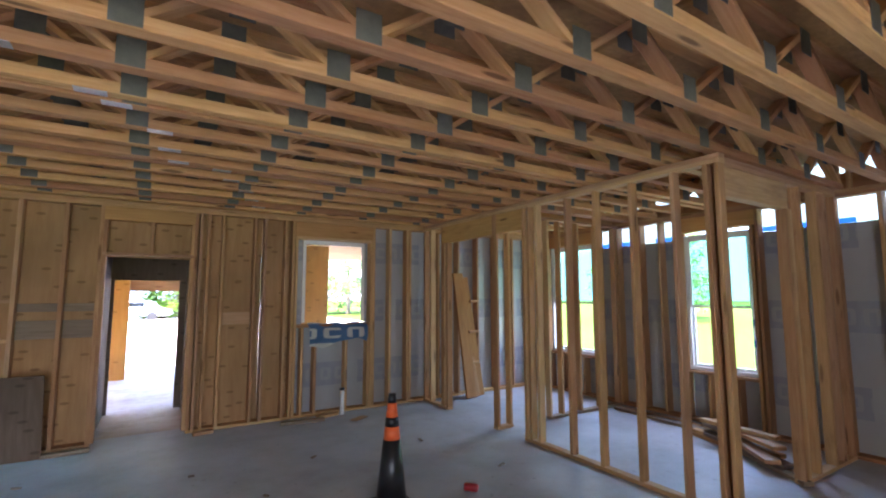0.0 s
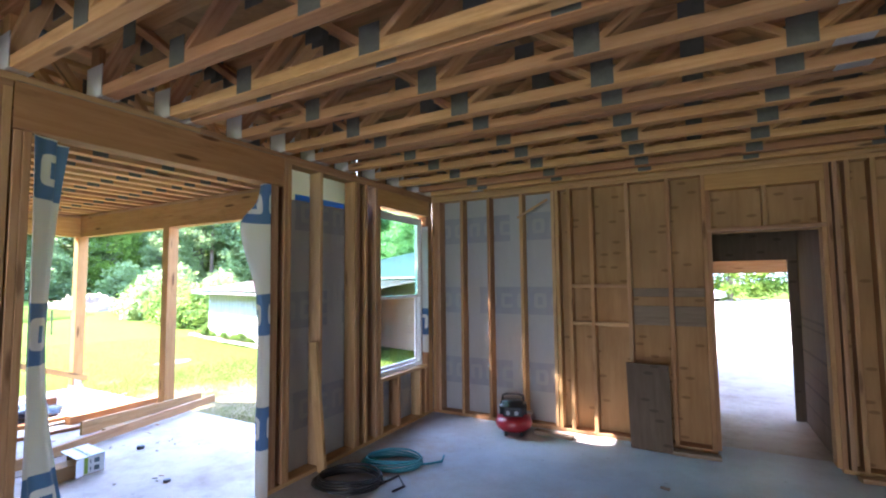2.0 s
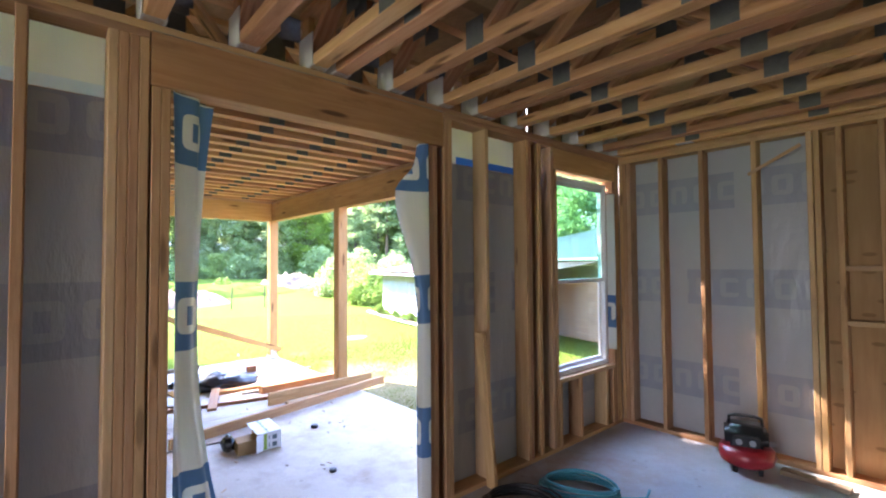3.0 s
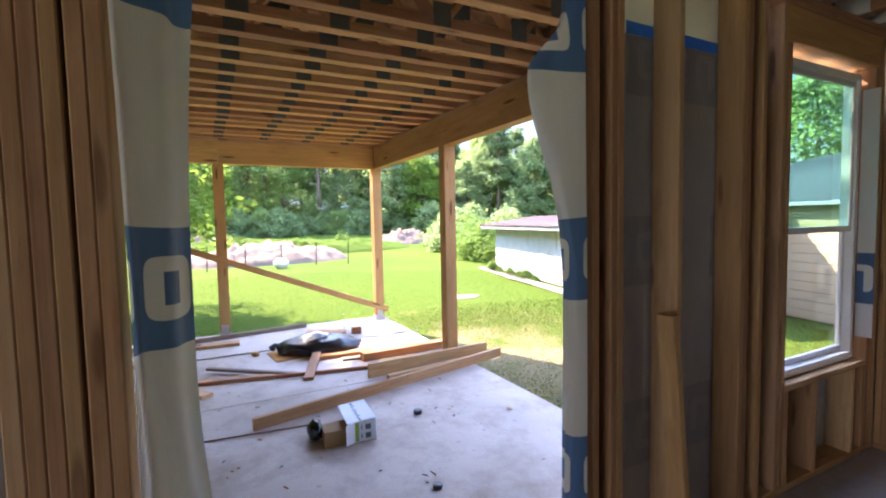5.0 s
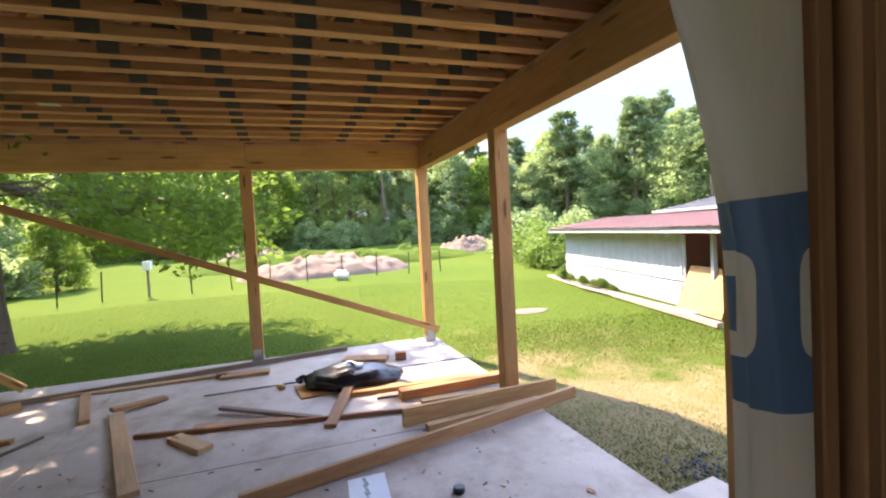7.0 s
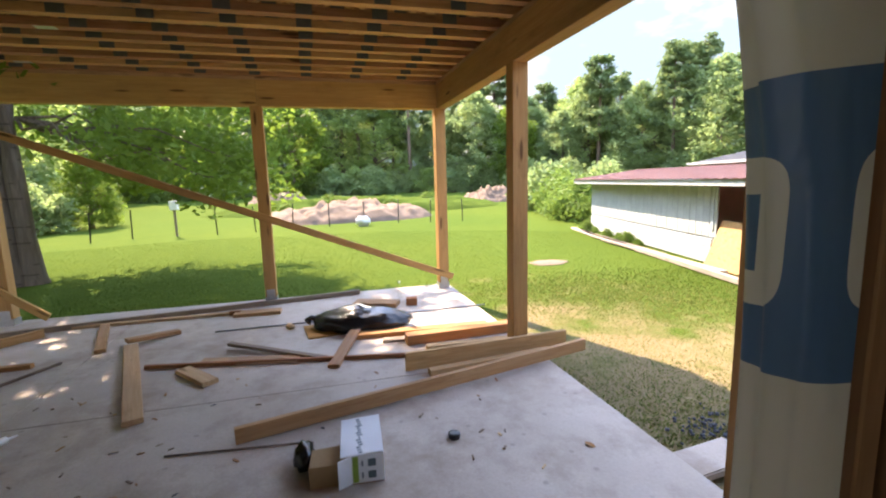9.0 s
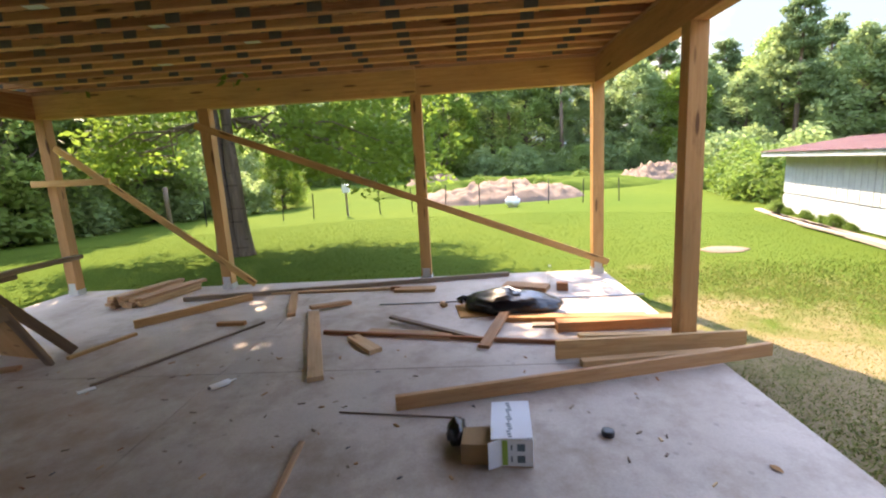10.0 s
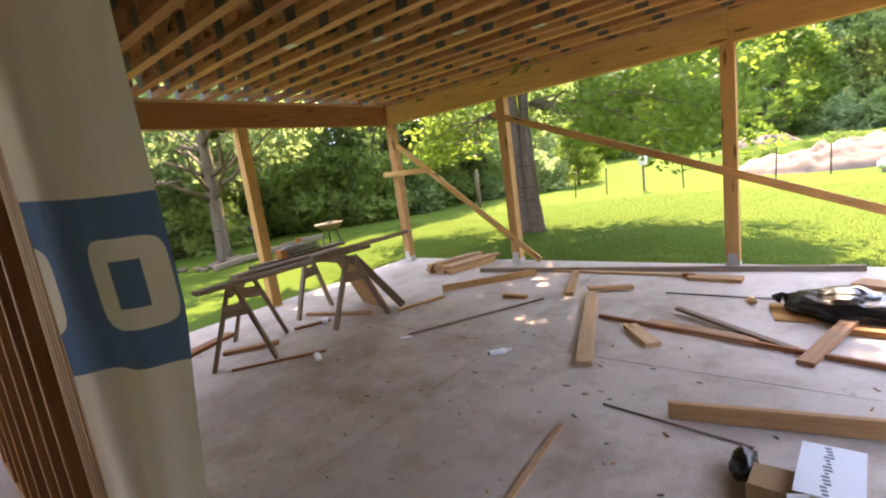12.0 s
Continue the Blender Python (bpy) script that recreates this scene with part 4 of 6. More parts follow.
# ---------------------------------------------------------------- things in the room
def compressor(x, y):
    c = thing("air_compressor", "small red pancake air compressor with a black top", "compressor", m=pose(x, y, 0, 0, 0, 20))
    part("tank", lathe([(0.05, 0.045), (0.14, 0.05), (0.185, 0.08), (0.20, 0.13), (0.185, 0.18), (0.14, 0.205), (0.05, 0.21)], 32), RED, c, "glossy red tank", True)
    for a in range(4):
        t = math.radians(45 + 90 * a)
        part("rubber_foot", tube([(0.12 * math.cos(t), 0.12 * math.sin(t), 0.0), (0.12 * math.cos(t), 0.12 * math.sin(t), 0.06)], 0.018, 8), BLACK, c)
    part("motor_cover", box((-0.15, -0.13, 0.195), (0.14, 0.12, 0.36), 0.035), BLACK, c, "black plastic shroud", True)
    part("control_panel", box((-0.10, -0.155, 0.22), (0.08, -0.13, 0.31), 0.01), BLACK, c)
    pts = [(-0.12, 0, 0.35), (-0.115, 0, 0.41), (-0.07, 0, 0.425), (0.06, 0, 0.425), (0.105, 0, 0.41), (0.11, 0, 0.35)]
    part("handle", tube(pts, 0.014, 8), BLACK, c, "", True)
    for dx in (-0.06, 0.03):
        part("gauge", tube([(dx, -0.155, 0.26), (dx, -0.17, 0.26)], 0.022, 16), STEEL, c, "round pressure gauge")
    part("regulator", tube([(0.12, -0.02, 0.24), (0.20, -0.04, 0.24)], 0.018, 10), STEEL, c)
    return c


compressor(-1.93, 6.31)


def hose_coil(x, y, rx, ry, turns, mat, label, seed, tail):
    r = random.Random(seed)
    pts = []
    n = turns * 18
    for i in range(n):
        t = 2 * math.pi * i / 18
        lap = i // 18
        wob = 1 + 0.10 * math.sin(lap * 2.4 + t * 0.5) + r.uniform(-0.02, 0.02)
        pts.append((rx * wob * math.cos(t), ry * wob * math.sin(t), 0.012 + 0.013 * (lap % 6) + 0.01 * math.sin(t * 2 + lap)))
    pts += tail
    ob = part("air_hose", tube(pts, 0.0095, 6), mat, None, "", True, pose(x, y, 0, 0, 0, 25))
    return tagged(ob, label, "hose")


hose_coil(-2.62, 4.99, 0.26, 0.17, 8, TEAL, "coiled teal air hose lying on the concrete floor", 3, [(0.35, 0.02, 0.012), (0.45, 0.07, 0.012), (0.47, 0.12, 0.05)])
hose_coil(-2.72, 4.50, 0.27, 0.20, 7, BLACK, "coiled black extension cord on the floor by the wall", 4, [(0.40, 0.15, 0.012), (0.48, -0.05, 0.012), (0.40, -0.15, 0.012)])


def cone(x, y):
    c = thing("traffic_cone", "orange traffic cone with dark bands and black lower sleeve", "cone", m=pose(x, y, 0))
    part("base", box((-0.17, -0.17, 0.0), (0.17, 0.17, 0.035), 0.012), BLACK, c, "black rubber base")
    def band(nm, z0, z1, mat, extra=0.0):
        f = lambda z: 0.125 - (0.125 - 0.028) * z / 0.87 + extra
        return part(nm, lathe([(f(z0), z0), (f(z1), z1)], 28), mat, c, "", True)
    band("sleeve", 0.035, 0.52, BLACK, 0.002)
    band("body", 0.52, 0.62, ORANGE)
    band("collar", 0.62, 0.69, BLACK, 0.002)
    band("body", 0.69, 0.80, ORANGE)
    band("tip", 0.80, 0.87, BLACK, 0.001)
    return c


cone(2.20, 3.58)

can = tagged(part("drink_can", lathe([(0.024, 0), (0.032, 0.006), (0.033, 0.105), (0.027, 0.118), (0.025, 0.12)], 20), RED, None, "", True, pose(2.86, 3.52, 0.033, 90, 0, 40)), "crushed red drink can lying on the concrete", "can")

leaning = part("loose_board", box((-0.19, -0.012, 0), (0.19, 0.012, 0.86), 0.003), PLY_DARK, None, "", False, pose(-0.56, 6.44, 0.004, 8, 0, -3))
tagged(leaning, "dark brown board leaning against the studs", "board")


def scrap(x, y, length, turn, w=D4, h=T, mat=None, z=0.0, label="short offcut of pine lying on the floor"):
    ob = put("offcut", stick_mesh(length, w, h, mat or PINE), None, pose(x, y, z + h / 2 + 0.001, 0, 0, turn))
    return tagged(ob, label, "lumber", "offcuts lying about")


scrap(-1.52, 6.42, 0.42, -4, mat=PINE_OLD)
scrap(-0.18, 6.46, 0.40, 3, mat=PINE_OLD)
scrap(1.10, 6.50, 0.22, 10, mat=PINE_PALE)
scrap(2.25, 6.35, 0.55, -6, mat=PINE_OLD)
scrap(2.62, 6.48, 0.30, 12, mat=PINE)
scrap(2.95, 6.15, 0.25, 30, 0.10, 0.012, PINE_PALE)
for i, (x, y) in enumerate(((0.9, 5.1), (2.0, 5.0), (3.2, 4.9), (1.4, 4.3), (-0.4, 5.6), (3.5, 3.8), (2.6, 4.4))):
    scrap(x, y, 0.05 + 0.02 * (i % 3), 40 * i, 0.03, 0.012, PINE_OLD, 0, "small splinter of wood on the floor")

pipe = thing("drain_pipe", "white plastic drain stub standing up from the slab", "pipe", m=pose(2.83, 6.50, 0))
part("pipe_body", tube([(0, 0, 0), (0, 0, 0.33)], 0.03, 16), WHITE, pipe, "", True)
part("cap", tube([(0, 0, 0.33), (0, 0, 0.36)], 0.034, 16), BLACK, pipe, "black cap", True)

# wrap folded over the sill of the unglazed opening
bm = bmesh.new()
uvl = bm.loops.layers.uv.new("uv")
grid = []
for j in range(15):
    row = []
    for i in range(31):
        s, t = i / 30, j / 14
        x = 2.36 + 0.86 * s + 0.015 * math.sin(7 * s + 2 * t)
        y = 6.70 - 0.11 * min(1, t * 3) - 0.015 * math.sin(13 * s + 3 * t) - 0.02 * t
        z = 1.262 - 0.33 * max(0, t - 0.15) * (1 + 0.18 * math.sin(5.5 * s + 0.6)) + 0.01 * math.sin(17 * s)
        row.append(bm.verts.new((x, y, z)))
    grid.append(row)
for j in range(14):
    for i in range(30):
        f = bm.faces.new((grid[j][i], grid[j][i + 1], grid[j + 1][i + 1], grid[j + 1][i]))
        for l in f.loops:
            l[uvl].uv = (l.vert.co.x * 0.6, 1.60 - (1.27 - l.vert.co.z) * 1.2)
tagged(part("draped_wrap", bm, WRAP, None, "", True), "white and blue house wrap folded over the sill", "house wrap")
for x0, x1 in ((2.302, 2.345), (3.19, 3.238)):
    tagged(sheet("torn_wrap", x0, 6.752, 1.27, x1, 6.756, 2.45, WRAP_PLAIN, None), "torn strip of white house wrap at the opening's edge", "house wrap")
tagged(sheet("torn_wrap", 2.346, 6.752, 2.395, 3.188, 6.756, 2.452, WRAP_PLAIN, None), "torn strip of white house wrap under the header", "house wrap")

# planks and offcuts in the closet
for i in range(3):
    ob = stick("leaning_plank", (4.92 + 0.10 * i, 6.30 + 0.03 * i, 0.02), (4.83 + 0.05 * i, 6.56, (2.02, 1.5, 1.95)[i]), 0.19, T, (PINE_RED, PINE, PINE_RED)[i], None, (0, 1, 0.1))
    tagged(ob, "brown plank leaning against the closet wall", "lumber", "planks leaning in the closet")
for i in range(3):
    ob = stick("cleat", (4.93 + 0.02 * i, 6.40, 0.55 + 0.5 * i), (5.14, 6.40, 0.56 + 0.5 * i), 0.05, 0.04, PINE_PALE)
    tagged(ob, "pale wooden cleat nailed across leaning planks", "lumber", "cleats on the leaning planks")
for i, (x, y, l, a, z) in enumerate(((5.75, 2.55, 1.3, 60, 0.0), (5.9, 2.75, 1.2, 72, 0.0), (6.05, 2.9, 1.4, 55, 0.0), (5.85, 2.7, 1.1, 66, 0.04), (5.98, 2.85, 1.0, 80, 0.04), (5.9, 2.75, 1.2, 50, 0.08),
                                    (6.0, 2.8, 0.9, 75, 0.12), (5.95, 2.75, 1.0, 62, 0.16), (5.95, 2.8, 0.8, 85, 0.20), (6.3, 3.9, 1.5, 86, 0.0), (6.38, 3.6, 1.3, 95, 0.0))):
    scrap(x, y, l, a, D4 + 0.05 * (i % 2), T, (PINE_OLD, PINE, PINE_PALE)[i % 3], z, "board in a loose pile on the closet floor")

tape = stick("nail_strip", (-1.95, 6.615, 2.41), (-1.58, 6.612, 2.60), 0.004, 0.03, PINE_PALE, None, (0, 0.2, 1))
tagged(tape, "thin strip of wood tacked across two studs", "lumber")


# ---------------------------------------------------------------- things on the patio
PZ = -0.019


def plank(p, q, w=D4, h=T, mat=None, z0=0.0, z1=None, label="pine board lying on the patio slab"):
    a = Vector((p[0], p[1], PZ + z0 + h / 2))
    b = Vector((q[0], q[1], PZ + (z0 if z1 is None else z1) + h / 2))
    return tagged(stick("plank", a, b, w, h, mat or PINE), label, "lumber", "boards on the patio")


plank((-8.37, -0.30), (-9.0, 3.96), 0.04, 0.06, PINE_OLD, label="long dark board along the edge of the slab")
plank((-8.55, -0.20), (-8.53, 2.45), 0.06, 0.03, PINE_PALE)
plank((-7.36, -0.22), (-8.32, 0.64), T, D4, PINE)
plank((-7.35, 0.72), (-7.35, 1.02), 0.06, T, PINE_RED, label="short reddish block of wood on the slab")
plank((-5.99, 0.44), (-7.37, 1.22), 0.022, 0.022, PINE_OLD, label="thin brown lath lying on the slab")
plank((-7.56, 1.44), (-8.46, 1.14), 0.09, T, PINE)
plank((-7.68, 1.62), (-7.97, 2.0), 0.09, T, PINE, 0.04, 0.0)
plank((-5.97, 2.24), (-7.63, 1.67), 0.12, T, PINE_PALE, label="pale board with pencilled figures on the slab")
plank((-6.82, 2.32), (-6.47, 2.60), 0.12, T, PINE_PALE, label="short pale block of wood on the slab")
plank((-6.99, 1.99), (-6.52, 4.22), 0.035, 0.035, PINE_RED)
plank((-6.97, 2.42), (-6.78, 3.24), 0.16, 0.02, PINE_PALE)
plank((-7.29, 2.60), (-6.70, 3.46), 0.06, 0.03, PINE_OLD, 0.03, 0.0)
plank((-7.28, 3.77), (-6.49, 3.52), 0.10, 0.03, PINE, 0.04, 0.0)
plank((-8.44, 3.86), (-8.22, 4.36), 0.22, 0.05, PINE)
plank((-8.21, 4.46), (-8.19, 4.59), 0.10, 0.09, PINE_RED, label="short reddish block of wood on the slab")
plank((-8.45, 2.46), (-8.42, 2.98), 0.16, T, PINE)
plank((-8.50, 2.40), (-8.48, 2.52), 0.05, 0.05, PINE_RED)
plank((-7.19, 3.70), (-7.10, 5.10), 0.13, 0.045, PINE_RED)
plank((-6.86, 4.20), (-6.90, 5.30), 0.13, 0.09, PINE_RED, label="stack of two reddish boards on the slab")
plank((-7.0, 4.0), (-6.96, 4.35), 0.10, 0.02, PINE_OLD)
plank((-6.66, 4.35), (-6.62, 5.40), 0.08, 0.035, PINE)
plank((-6.245, 4.08), (-6.33, 5.56), T, 0.15, PINE, label="wide board standing on edge beside a post")
plank((-6.10, 4.24), (-6.22, 5.33), 0.07, 0.05, PINE)
plank((-5.53, 2.92), (-6.12, 5.62), T, 0.10, PINE, 0.0, 0.03, "long pine stud lying across the edge of the slab")
plank((-4.50, 2.462), (-5.18, 2.42), 0.035, 0.02, PINE_PALE, label="thin pale stick on the slab")
plank((-4.88, -1.16), (-5.32, -0.84), 0.09, T, PINE)
plank((-4.70, -0.62), (-5.38, -0.10), 0.03, 0.02, PINE_RED)
plank((-5.65, -1.05), (-6.02, -0.86), 0.04, 0.03, PINE_RED)
plank((-6.07, -1.39), (-6.36, -0.52), 0.07, 0.035, PINE)
plank((-6.55, -0.25), (-7.15, -0.05), 0.05, 0.03, PINE)
plank((-4.66, -1.55), (-5.25, -1.75), 0.14, T, PINE_RED)

for row in range(4):
    for k in range(4):
        x, y = -8.17 + 0.03 * (row % 2) - 0.02 * (k % 2), -1.12 + 0.122 * k + 0.03 * math.sin(5 * row + 2 * k)
        if row == 3 and k > 1:
            continue
        plank((x, y), (x - 0.84 - 0.08 * ((k + row) % 3), y + 0.27), 0.104, T, PINE_PALE, row * 0.039, label="board in a neat stack of lumber by the post")

for i, (p, q, r, mat, lab) in enumerate((((-7.86, 2.37), (-7.86, 5.36), 0.008, STEEL, "long thin steel rod lying on the slab"), ((-5.51, 2.55), (-5.41, 3.34), 0.006, PINE_OLD, "thin rusty rod lying on the slab"))):
    tagged(part("rod", tube([(*p, PZ + r), (*q, PZ + r)], r, 8), mat, None, "", True), lab, "rod")

ply = part("plywood_sheet", box((-0.22, -0.2, 0), (0.22, 0.2, 0.012), 0.002), PLY_ORANGE, None, "", False, pose(-7.53, 3.48, PZ + 0.001, 0, 0, 8))
tagged(ply, "small square of plywood under the black bag", "board")


def trash_bag(x, y, z):
    bm = bmesh.new()
    bmesh.ops.create_icosphere(bm, subdivisions=5, radius=1.0)
    for v in bm.verts:
        n = v.co.normalized()
        w = 1 + 0.10 * noise.noise(n * 2.1) + 0.05 * abs(noise.noise(n * 5.0)) + 0.03 * noise.noise(Vector((n.x * 3, n.y * 14, n.z * 6))) + 0.05 * abs(noise.noise(n * 8.0)) - 0.04 * abs(noise.noise(Vector((n.x * 16, n.y * 7, n.z * 9))))
        px = n.x * 0.50 * w
        taper = 0.75 + 0.25 * math.cos(px * 2.2)
        pz = max(n.z, -0.36) * 0.145 * w * taper * (1.15 if px < 0 else 0.95)
        v.co = Vector((px, n.y * 0.27 * w * taper, pz + 0.05))
    bag = thing("trash_bag", "stuffed black plastic bag lying on boards", "bag", m=pose(x, y, z, 0, 0, 78))
    part("bag_body", bm, BAG, bag, "", True)
    part("neck", tube([(-0.47, 0.02, 0.06), (-0.54, 0.05, 0.09), (-0.57, 0.0, 0.06)], [0.05, 0.025, 0.045], 10), BAG, bag, "twisted neck of the bag", True)
    bm = bmesh.new()
    vs = [[bm.verts.new((-0.10 + 0.20 * i / 6, -0.06 + 0.03 * math.sin(i) + 0.05 * j, 0.238 - 0.008 * abs(i - 2) - 0.006 * j)) for i in range(7)] for j in range(2)]
    for i in range(6):
        bm.faces.new((vs[0][i], vs[0][i + 1], vs[1][i + 1], vs[1][i]))
    part("paper_scrap", bm, LABEL, bag, "crumpled pale sheet", True)
    return bag


trash_bag(-7.52, 3.86, PZ + 0.02)


def carton(x, y):
    c = thing("carton", "opened white printed carton with a brown inner tray", "box", m=pose(x, y, PZ, 0, 0, -4))
    t, h = 0.004, 0.155
    part("bottom", box((-0.18, -0.07, 0), (0.18, 0.10, t)), CARD, c)
    end = part("end", box((0.18 - t, -0.06, t), (0.18, 0.10, h)), LABEL, c, "white end with printed pictures")
    part("side", box((-0.18, 0.10 - t, t), (0.18 - t, 0.10, h)), LABEL, c)
    part("back", box((-0.18, -0.07, t), (-0.18 + t, 0.10 - t, h)), CARD, c)
    lid = part("lid", box((-0.19, -0.115, 0.0), (0.185, 0.10, t), 0.0015), LABEL, c, "pale blue-white creased lid", False, pose(0, 0, h + 0.004, 3, 0, 0))
    part("flap", box((0.0, -0.075, 0), (t, 0.0, 0.15)), LABEL, c, "folded white end flap", False, pose(0.176, -0.062, 0.003, 0, 0, 28))
    part("green_stripe", box((0.180, -0.056, 0.01), (0.1812, -0.028, h - 0.006)), GREEN_PRINT, end)
    for k in range(2):
        part("printed_bar", box((0.180, 0.02, 0.025 + 0.065 * k), (0.1812, 0.06, 0.065 + 0.065 * k)), PRINT, end)
        part("printed_bar", box((0.180, -0.012, 0.03 + 0.065 * k), (0.1812, -0.004, 0.06 + 0.065 * k)), PRINT, end)
    for k in range(15):
        part("printed_bar", box((-0.17 + 0.0235 * k, -0.034 + 0.005 * (k % 3), t), (-0.156 + 0.0235 * k, -0.012 + 0.004 * (k % 4), t + 0.0008)), PRINT, lid)
    tray = part("tray", box((0.0, -0.27, 0), (0.17, -0.075, t)), CARD, c, "brown cardboard tray")
    for lo, hi in (((0.166, -0.27, t), (0.17, -0.075, 0.115)), ((0.0, -0.27, t), (0.004, -0.075, 0.09)), ((0.004, -0.27, t), (0.166, -0.266, 0.10))):
        part("tray_side", box(lo, hi), CARD, tray)
    part("tray_flap", box((0.0, -0.19, 0.0), (0.16, 0.0, t)), CARD, tray, "", False, pose(0.004, -0.078, 0.118, 4, 3, 0))
    bm = bmesh.new()
    bmesh.ops.create_icosphere(bm, subdivisions=3, radius=1.0)
    for v in bm.verts:
        k = 1 + 0.35 * noise.noise(v.co * 2.2)
        v.co = Vector((v.co.x * 0.10 * k, v.co.y * 0.055 * k, max(-0.06, v.co.z * 0.075 * k) + 0.06))
    part("liner", bm, BAG, c, "crumpled black liner", True, pose(-0.03, -0.31, 0.0))
    return c


carton(-5.12, 3.63)

puck = tagged(part("tape_roll", lathe([(0.018, 0), (0.034, 0.0), (0.036, 0.004), (0.036, 0.028), (0.034, 0.032), (0.018, 0.032)], 20), BLACK, None, "", True, pose(-5.20, 4.17, PZ)), "small black roll of tape on the slab", "tape")
puck2 = tagged(part("tape_roll", lathe([(0.015, 0), (0.028, 0.0), (0.03, 0.004), (0.03, 0.02), (0.015, 0.022)], 20), BLACK, None, "", True, pose(-4.16, 3.84, PZ)), "small black plastic cap on the slab", "cap")
tube1 = thing("sealant_tube", "white plastic sealant tube lying on the slab", "tube", m=pose(-5.93, 1.53, PZ + 0.022, 0, 90, 139))
part("tube_body", lathe([(0.02, -0.08), (0.022, -0.078), (0.022, 0.06), (0.008, 0.068), (0.004, 0.11)], 14), WHITE, tube1, "", True)
part("cap", lathe([(0.012, -0.095), (0.012, -0.08)], 10), BLACK, tube1, "black cap")
gun = thing("caulk_nozzle", "crumpled white plastic bottle on the slab", "bottle", m=pose(-5.20, 0.02, PZ + 0.035, 0, 84, 60))
part("bottle_body", lathe([(0.03, -0.07), (0.034, -0.06), (0.033, 0.05), (0.012, 0.08), (0.012, 0.10)], 14), WHITE, gun, "", True)
part("cap", lathe([(0.015, 0.10), (0.015, 0.12)], 10), WHITE, gun)
bottle = thing("water_bottle", "clear plastic water bottle standing on the slab", "bottle", m=pose(-8.62, 4.45, PZ))
part("bottle_body", lathe([(0.03, 0), (0.033, 0.01), (0.033, 0.14), (0.013, 0.18), (0.013, 0.20)], 16), GLASS, bottle, "", True)
part("cap", lathe([(0.016, 0.20), (0.016, 0.216)], 12), WHITE, bottle, "white cap")
w2 = tagged(part("paper_cup", lathe([(0.03, 0), (0.04, 0.07)], 14), WHITE, None, "", True, pose(-5.92, -0.82, PZ)), "white paper cup standing on the slab", "cup")
knob = tagged(part("foam_block", box((-0.05, -0.035, 0), (0.05, 0.035, 0.05), 0.012), PINE_PALE, None, "", True, pose(-7.72, 3.12, PZ, 0, 0, 20)), "small pale block lying on the slab", "block")

# chips, leaves and splinters
rs = random.Random(11)
for i in range(84):
    if i < 60:
        x, y = rs.uniform(-6.6, -4.3), rs.uniform(-0.2, 2.9)
    else:
        x, y = rs.uniform(-6.3, -4.2), rs.uniform(2.9, 4.9)
    l = rs.uniform(0.015, 0.05)
    ob = put("splinter", stick_mesh(round(l, 2), 0.008 if i % 3 else 0.014, 0.006, (PINE_OLD, PINE_OLD, PINE_PALE, PINE_RED)[i % 4]), None, pose(x, y, PZ + 0.004, 0, 0, rs.uniform(0, 180)))
    tagged(ob, "small splinter of wood on the slab", "splinter", "splinters on the patio")


def dead_leaf(x, y, turn, size, mat):
    bm = bmesh.new()
    outline = [(-1, 0), (-0.4, 0.45), (0.2, 0.5), (0.8, 0.25), (1.1, 0), (0.8, -0.3), (0.1, -0.5), (-0.5, -0.4)]
    c = bm.verts.new((0, 0, 0.12 * size))
    vs = [bm.verts.new((a * size, b * size, 0.25 * size * abs(b))) for a, b in outline]
    for i in range(8):
        bm.faces.new((c, vs[i], vs[(i + 1) % 8]))
    return tagged(part("dry_leaf", bm, mat, None, "", False, pose(x, y, PZ + 0.003, 0, 0, turn)), "dry brown leaf lying on the slab", "leaf", "dry leaves on the patio")


dead_leaf(-4.89, 4.88, 20, 0.035, PINE_RED)
plank((-5.88, 0.43), (-5.97, 0.50), 0.05, 0.012, WHITE, label="white plastic scrap lying at the end of a lath")
for i in range(16):
    dead_leaf(rs.uniform(-6.4, -4.0), rs.uniform(1.0, 4.9), rs.uniform(0, 360), rs.uniform(0.012, 0.025), (BLACK, PINE_OLD)[i % 2])


# sawhorses and what they carry
def sawhorse(feet, top, label):
    """feet: the two pairs of leg ends; top: the bar's height."""
    s = thing("sawhorse", label, "sawhorse", "sawhorses on the patio")
    (a, b), (c, d) = feet
    m1 = (Vector((*a, 0)) + Vector((*b, 0))) / 2
    m2 = (Vector((*c, 0)) + Vector((*d, 0))) / 2
    ax = (m2 - m1).normalized()
    p1, p2 = m1 + ax * 0.06, m2 - ax * 0.06
    stick("top_bar", (*(p1 - ax * 0.12).xy, top - 0.045), (*(p2 + ax * 0.12).xy, top - 0.045), T, D4, PINE_OLD, s)
    for foot, m in ((a, p1), (b, p1), (c, p2), (d, p2)):
        off = (Vector((*foot, 0)) - Vector((*m.xy, 0)))
        head = m + off.normalized() * 0.03
        stick("leg", (*foot, PZ), (*head.xy, top - 0.01), 0.035, 0.07, PINE_OLD, s, ax)
    for (u, v), m in (((a, b), p1), ((c, d), p2)):
        k = 0.62
        pu = Vector((*u, 0)).lerp(Vector((*m.xy, 0)), k)
        pv = Vector((*v, 0)).lerp(Vector((*m.xy, 0)), k)
        stick("gusset", (*(pu - ax * 0.03).xy, top * k + 0.06), (*(pv - ax * 0.03).xy, top * k + 0.06), 0.014, 0.12, PINE_OLD, s)
    return s


